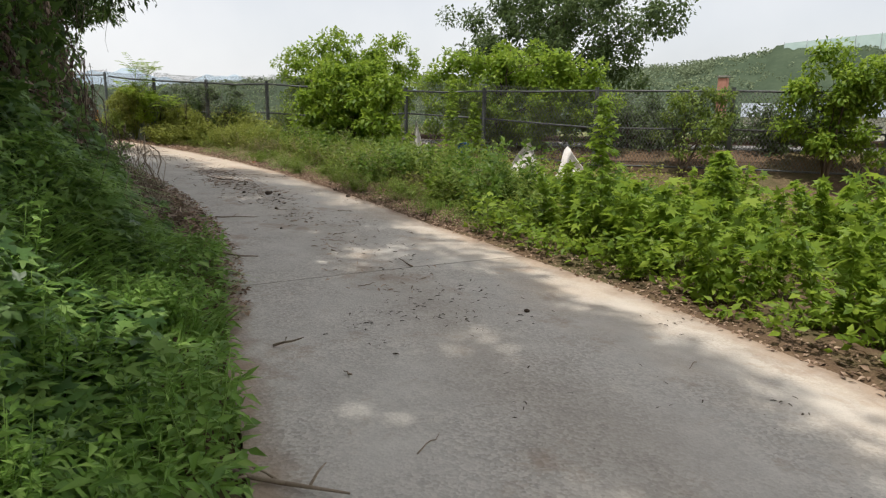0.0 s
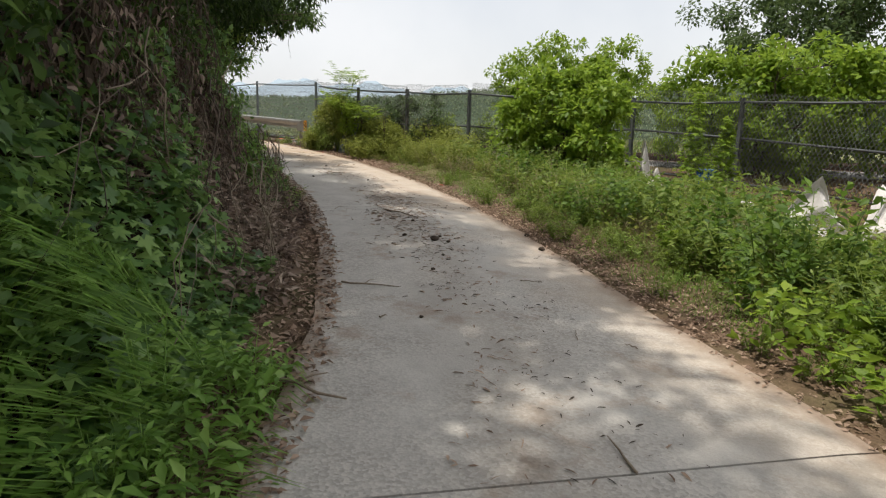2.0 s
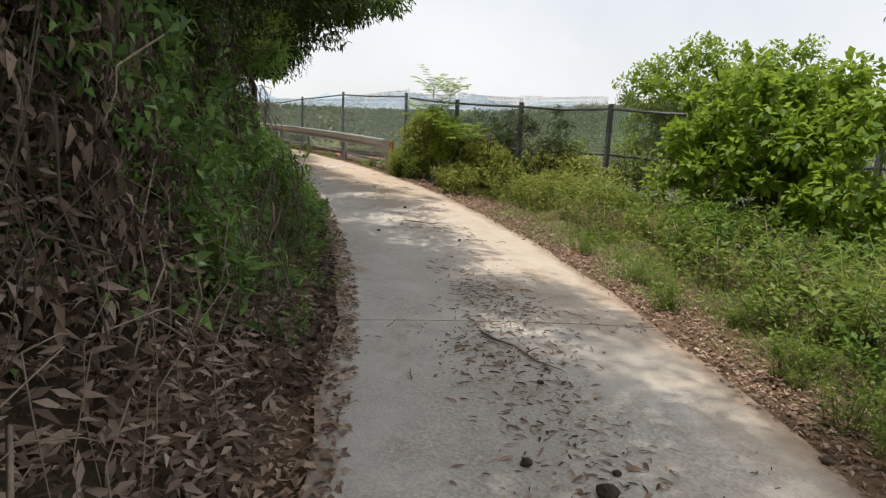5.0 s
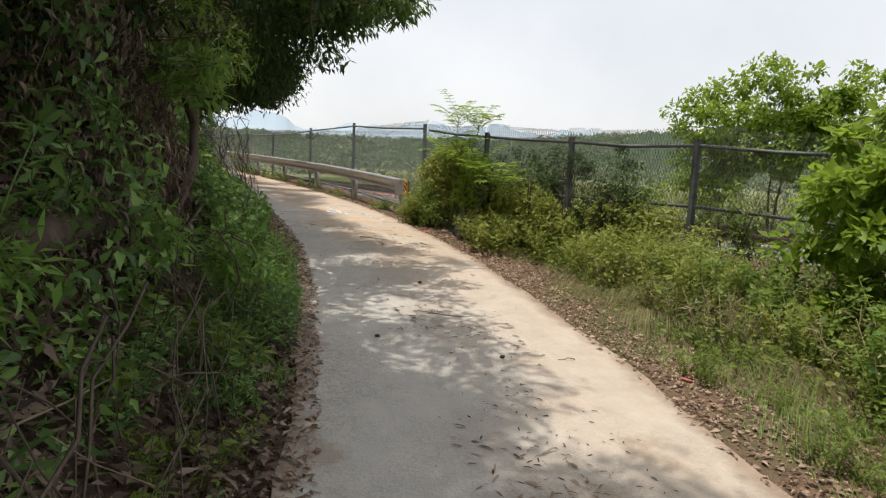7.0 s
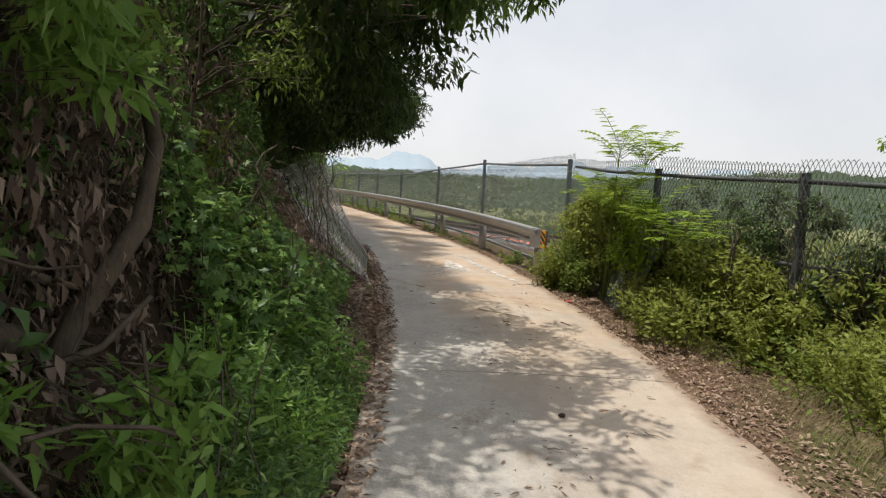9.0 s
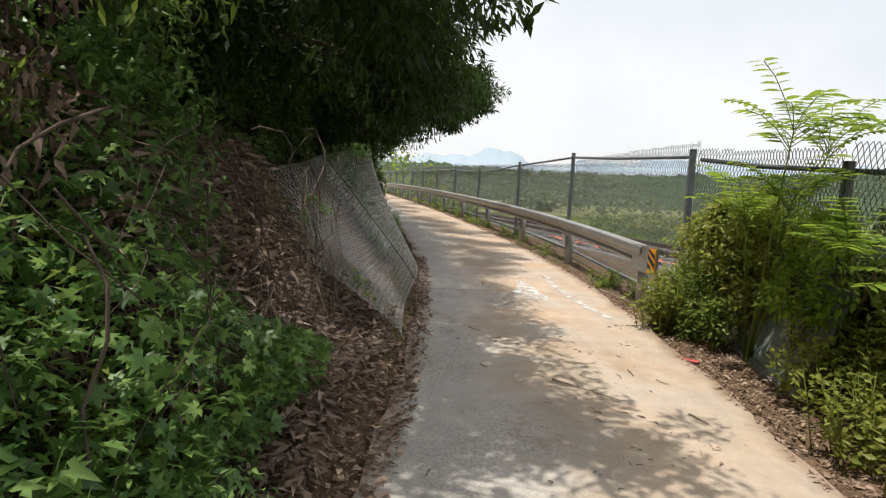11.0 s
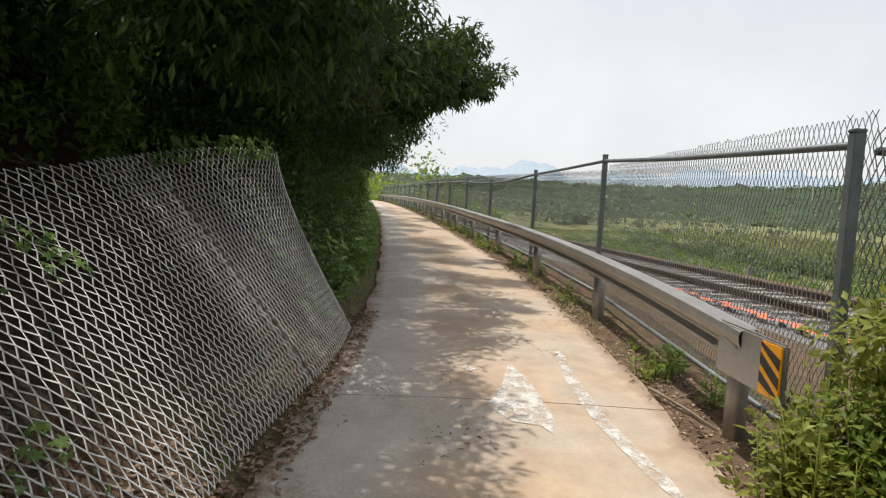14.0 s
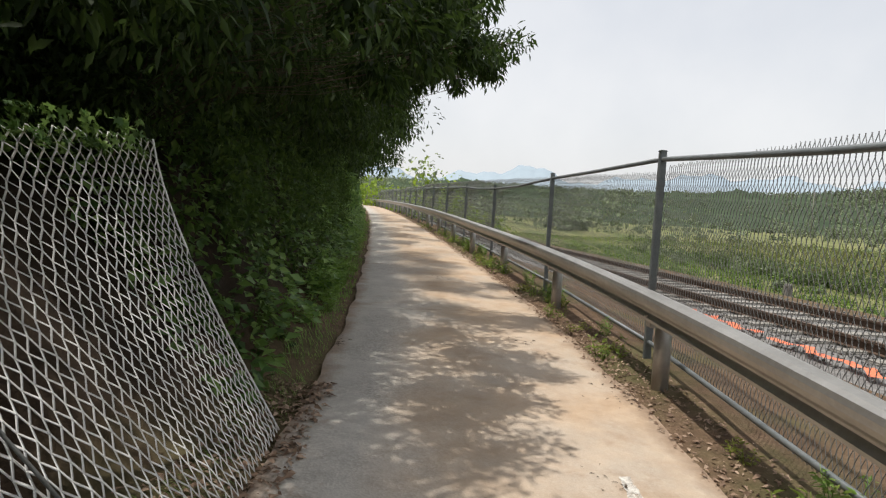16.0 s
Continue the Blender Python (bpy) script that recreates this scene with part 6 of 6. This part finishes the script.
def crushed_can(x, y, turn, label, size=1.0):
    bm = bmesh.new()
    bmesh.ops.create_cone(bm, cap_ends=True, segments=16, radius1=.035, radius2=.03, depth=.2, matrix=Matrix.Translation((x, y, road_top(x, y) + .018)) @ Matrix.Rotation(radians(turn), 4, "Z") @ Matrix.Rotation(radians(90), 4, "Y") @ Matrix.Diagonal((.5 * size, size, size, 1)))
    tagged(new("crushed_can", from_bm("crushed_can", bm, M["red"])), label, "can")


crushed_can(-18.4, 9.95, 60, "crushed red can at the road edge")
crushed_can(-11.2, 9.0, 20, "scrap of red wrapper on the verge", .4)


# ---------- distance ----------
def far_bushes(name, label, n, box, size, leaf, seed, mat, per=60):
    """Bushes and low trees spread over the fields."""
    r = np.random.default_rng(seed)
    x, y = r.uniform(box[0], box[1], n), r.uniform(box[2], box[3], n)
    z = ground_z(np.clip(x, -130, 14), y)
    C, R = [], []
    for i in range(n):
        s = size * (.35 + 1.5 * r.uniform() ** 2)
        for k in range(7):
            C.append((x[i] + r.normal(0, s * .8), y[i] + r.normal(0, s * .8), z[i] + abs(r.normal(.5, .4)) * s))
            R.append(s * r.uniform(.35, .7))
    v, t = clump_leaves(C, R, per, leaf, .6, seed, .3, .8, True)
    tagged(new(name, tri_mesh(name, v, t, mat)), label, "bushes", kind="stuff")


far_bushes("field_scrub", "low green scrub beyond the railway", 60, (-70, 10, 22, 40), .55, .2, 1, M["farleaf"], 26)
far_bushes("track_scrub", "rank green weeds along the far side of the track", 300, (-80, -10, 18.6, 27), .38, .13, 7, M["shrub"], 12)
far_bushes("field_hedge", "dark green hedge in front of the maize", 70, (-80, -16, 27, 29.5), .75, .2, 8, M["tree"], 24)
far_bushes("fence_scrub", "low green scrub behind the old fence", 16, (-20, -15.3, 11.6, 12.9), .42, .09, 6, M["tree"], 45)
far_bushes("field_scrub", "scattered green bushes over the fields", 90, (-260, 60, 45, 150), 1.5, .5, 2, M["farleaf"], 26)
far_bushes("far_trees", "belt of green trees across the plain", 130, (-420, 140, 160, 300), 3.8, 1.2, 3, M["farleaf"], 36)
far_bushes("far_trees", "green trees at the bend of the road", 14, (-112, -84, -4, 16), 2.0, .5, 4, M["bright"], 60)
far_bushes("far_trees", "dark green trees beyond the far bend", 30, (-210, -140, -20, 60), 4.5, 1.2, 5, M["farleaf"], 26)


def maize():
    """Rows of maize in the field beyond the track."""
    r = np.random.default_rng(9)
    P, D = [], []
    for row in range(9):
        y = 30 + row * 1.1
        for x in np.arange(-75, -18, .45):
            for k in range(6):
                a = r.uniform(0, 6.28)
                P.append((x + r.normal(0, .1), y + r.normal(0, .15), -.45 + r.uniform(.2, 1.5)))
                D.append((math.cos(a) * .7, math.sin(a) * .7, r.uniform(.1, 1.1)))
    n = len(P)
    v, t = leaves2(np.array(P), np.array(D), unit(np.array([[0, 0, 1.0]]) + r.normal(0, .4, (n, 3))), .7 * r.uniform(.7, 1.2, n), .09)
    tagged(new("maize_rows", tri_mesh("maize_rows", v, t, M["crop"])), "rows of yellowing maize in a field", "crop", kind="stuff")


maize()


def meadow(name, label, mat, n, box, height, width, seed):
    """Rank grass over the fields: upright blades in patches."""
    r = np.random.default_rng(seed)
    x, y = r.uniform(box[0], box[1], n), box[2] + (box[3] - box[2]) * r.uniform(0, 1, n) ** 1.5
    z = ground_z(np.clip(x, -130, 14), y)
    patch = .5 + .5 * np.sin(x * .21 + 2 * np.sin(y * .13)) * np.sin(y * .35 + 1.4)
    v, t = blades(np.stack([x, y, z - .02], 1), height * (.4 + patch), width, .6, seed)
    tagged(new(name, tri_mesh(name, v, t, mat)), label, "grass", kind="stuff")


meadow("field_grass", "rank green grass over the fields", M["shrub"], 45000, (-110, 8, 20, 70), .5, .03, 51)
meadow("field_grass", "pale dry grass over the fields", M["straw"], 18000, (-110, 8, 22, 80), .45, .03, 52)


def ridge(name, label, mat, pts_fn, a0, a1, n, depth):
    """A long hill: a crest line with a slope down on the near side and the far side."""
    V, F = [], []
    for i in range(n + 1):
        a = radians(a0 + (a1 - a0) * i / n)
        R, h = pts_fn(a0 + (a1 - a0) * i / n)
        c, s = -math.sin(a), math.cos(a)
        for q, hh in ((R - depth, -3), (R - depth * .55, h * .5), (R - depth * .2, h * .87), (R, h), (R + depth, -3)):
            V.append((-10 + c * q, 8 + s * q, hh))
    for i in range(n):
        for j in range(4):
            b = i * 5 + j
            F.append((b, b + 5, b + 6, b + 1))
    tagged(new(name, mesh_of(name, V, F, mat, True)), label, "hill", kind="structure")


def wav(a, *ks):
    return sum(w * math.sin(a * f + p) for f, w, p in ks)


# bearings run anticlockwise from +y
ridge("backdrop_woods", "wooded low hill beyond the railway", M["hill"], lambda a: (340, 27 + 13 * math.exp(-((a + 2) / 17) ** 2) + wav(a, (.35, 2.2, 0), (1.3, 1.0, 1), (3.1, .7, 2), (7.3, .5, 0))), -60, 36, 300, 110)
ridge("backdrop_woods", "far belt of woods across the plain", M["hill"], lambda a: (620, 28 + 14 * math.exp(-((a - 48) / 10) ** 2) + wav(a, (.3, 3, 1), (1.1, 1.6, 0), (4.1, 1.1, 2), (9.3, .8, 0))), 30, 110, 300, 160)
ridge("backdrop_peaks", "far mountains with pale blue haze in their colour", M["peak"], lambda a: (2000, 118 + 16 * math.exp(-((a - 72) / 2.6) ** 2) + 14 * math.exp(-((a - 81.5) / 2.4) ** 2) + 30 * math.exp(-((a - 60) / 5) ** 2) + wav(a, (.4, 14, 0), (.93, 9, 2), (2.3, 5, 1), (5.9, 2, 0))), 20, 120, 300, 500)


def house(x, y, w, d, h, turn, wall, roof, label):
    z = gz(max(-130, min(14, x)), y)
    ob = thing("farm_building", label, "building", at=(x, y, z))
    m = Matrix.Translation((x, y, z)) @ Matrix.Rotation(radians(turn), 4, "Z")

    def put(name, bm, mat, parent=ob):
        bmesh.ops.transform(bm, matrix=m, verts=bm.verts)
        return part(name, from_bm(name, bm, mat), parent)
    put("wall", box_arrays(w, d, h, 0, (0, 0, h / 2)), wall)
    bm = bmesh.new()
    vs = [bm.verts.new(p) for p in ((-w / 2 - .4, -d / 2 - .4, h + .01), (w / 2 + .4, -d / 2 - .4, h + .01), (w / 2 + .4, d / 2 + .4, h + .01), (-w / 2 - .4, d / 2 + .4, h + .01), (-w / 2 - .4, 0, h + d * .22), (w / 2 + .4, 0, h + d * .22))]
    for f in ((0, 1, 5, 4), (2, 3, 4, 5), (0, 4, 3), (1, 2, 5), (0, 3, 2, 1)):
        bm.faces.new([vs[i] for i in f])
    put("roof", bm, roof)
    for k in range(max(1, int(w / 3))):
        put("window", box_arrays(1.0, .06, .9, 0, (-w / 2 + 1.6 + k * 3, -d / 2 - .03, h * .55)), M["hose"])


house(14, 62, 14, 6, 3.0, -20, M["wall"], M["roof"], "pale farm building with a grey tin roof")
house(-6, 90, 18, 8, 3.2, 10, M["wall"], M["roof"], "long pale shed with a grey roof")


def pole(x, y, h, arms, label):
    z = gz(max(-130, min(14, x)), y)
    ob = thing("utility_pole", label, "pole", "far utility poles", at=(x, y, z))
    part("shaft", tubes("shaft", [([(x, y, z - .5), (x, y, z + h)], [.2, .12])], M["sleeper"], 8), ob)
    for k in range(arms):
        zz = z + h - .5 - k * 1.1
        part("crossarm", tubes("crossarm", [([(x - 1.2, y - .3, zz), (x + 1.2, y + .3, zz)], .07)], M["darkwire"], 5), ob)


for x, y, h, a in ((-250, 150, 17, 2), (-190, 175, 18, 3), (-300, 110, 18, 2), (12, 95, 11, 1), (2, 110, 12, 1), (24, 80, 11, 1), (-70, 170, 15, 2)):
    pole(x, y, h, a, "thin grey utility pole on the plain")


def brick_pillar():
    x, y = -6.3, 31.5
    z = gz(x, y)
    ob = thing("gate_pillar", "faded red plastered pillar beyond the fence", "pillar", at=(x, y, z))
    part("shaft", from_bm("shaft", box_arrays(.4, .4, 3.6 - z, .02, (x, y, (z + 3.6) / 2)), M["brick"]), ob)
    part("cap", from_bm("cap", box_arrays(.48, .48, .1, .02, (x, y, 3.65)), M["sleeper"]), ob)


brick_pillar()


def net_house():
    """A long frame covered with pale green net, far off above the woods."""
    ob = thing("net_screen", "tall pale green net screen on the hill", "net", at=(-36, 330, 20))
    part("net", mesh_of("net", [(-42, 332, 18), (40, 318, 18), (40, 318, 42), (-42, 332, 39.5), (40.3, 319, 18), (-41.7, 333, 18), (-41.7, 333, 39.5), (40.3, 319, 42)], [(0, 1, 2, 3), (4, 5, 6, 7), (3, 2, 7, 6), (0, 3, 6, 5), (1, 4, 7, 2)], M["greennet"]), ob)
    for i in range(10):
        f = i / 9
        x, y = -42 + 82 * f, 331.4 - 14 * f
        part("mast", tubes("mast", [([(x, y, 15), (x, y, 39.8 + 2.6 * f)], .12)], M["post"], 6), ob)


net_house()


def crest_trees(name, label, R, depth, a0, a1, h, n, size, seed):
    """Crowns along the crest and face of the wooded hill."""
    r = np.random.default_rng(seed)
    C, S = [], []
    for i in range(n):
        a = r.uniform(a0, a1)
        d = R - depth * .9 * r.uniform(0, 1) ** 1.4 if r.uniform() < .75 else R
        hh = float(np.interp(d, [R - depth, R - depth * .55, R - depth * .2, R], [-3, h(a) * .5, h(a) * .87, h(a)])) + size * r.uniform(.1, .6)
        C.append((-10 - math.sin(radians(a)) * d, 8 + math.cos(radians(a)) * d, hh - size * .7))
        S.append(size * r.uniform(.5, 1.1))
    v, t = clump_leaves(C, S, 56, size * .24, .8, seed, .2, .7, True)
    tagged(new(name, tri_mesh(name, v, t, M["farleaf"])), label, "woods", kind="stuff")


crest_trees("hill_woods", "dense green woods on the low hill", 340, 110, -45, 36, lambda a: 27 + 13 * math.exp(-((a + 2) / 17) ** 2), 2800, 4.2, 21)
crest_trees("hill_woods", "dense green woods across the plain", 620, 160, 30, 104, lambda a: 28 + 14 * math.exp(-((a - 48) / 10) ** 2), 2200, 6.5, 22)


def hanging_twig(x, y, top, low, seed):
    r = random.Random(seed)
    ob = thing("hanging_twig", "bare thin twig hanging from the tree", "twig", at=(x, y, top))
    pts = [(x + r.uniform(-.05, .05) + .12 * math.sin(i * .8), y + .1 * math.cos(i * .7), top + (low - top) * i / 6) for i in range(7)]
    part("stem", tubes("stem", [(pts, [.006, .006, .005, .005, .004, .003, .002])], M["bark"], 5), ob)
    a = Vector(pts[3])
    part("side_twig", tubes("side_twig", [([a, a + Vector((-.1, .16, .02)), a + Vector((-.16, .34, -.03))], [.004, .003, .0015])], M["bark"], 5), ob)


hanging_twig(-11.8, 6.45, 3.9, 2.6, 1)
hanging_twig(-11.2, 6.1, 3.9, 2.95, 2)


def leaning_trunk(x, d, lean, h, rad, label):
    y = float(left_y(x)) - d
    z = gz(x, y)
    trunk_bare([(x, y, z - .2), (x + lean * .3, y + .1, z + h * .3), (x + lean * .55, y + .2, z + h * .6), (x + lean, y + .25, z + h)], rad, label)


leaning_trunk(-17.0, 1.9, .7, 3.4, .06, "slim leaning tree trunk on the bank")
leaning_trunk(-17.4, 2.1, 1.0, 3.2, .045, "slim leaning tree trunk on the bank")
leaning_trunk(-9.4, 1.35, -.6, 3.0, .04, "thin bare stem on the bank")
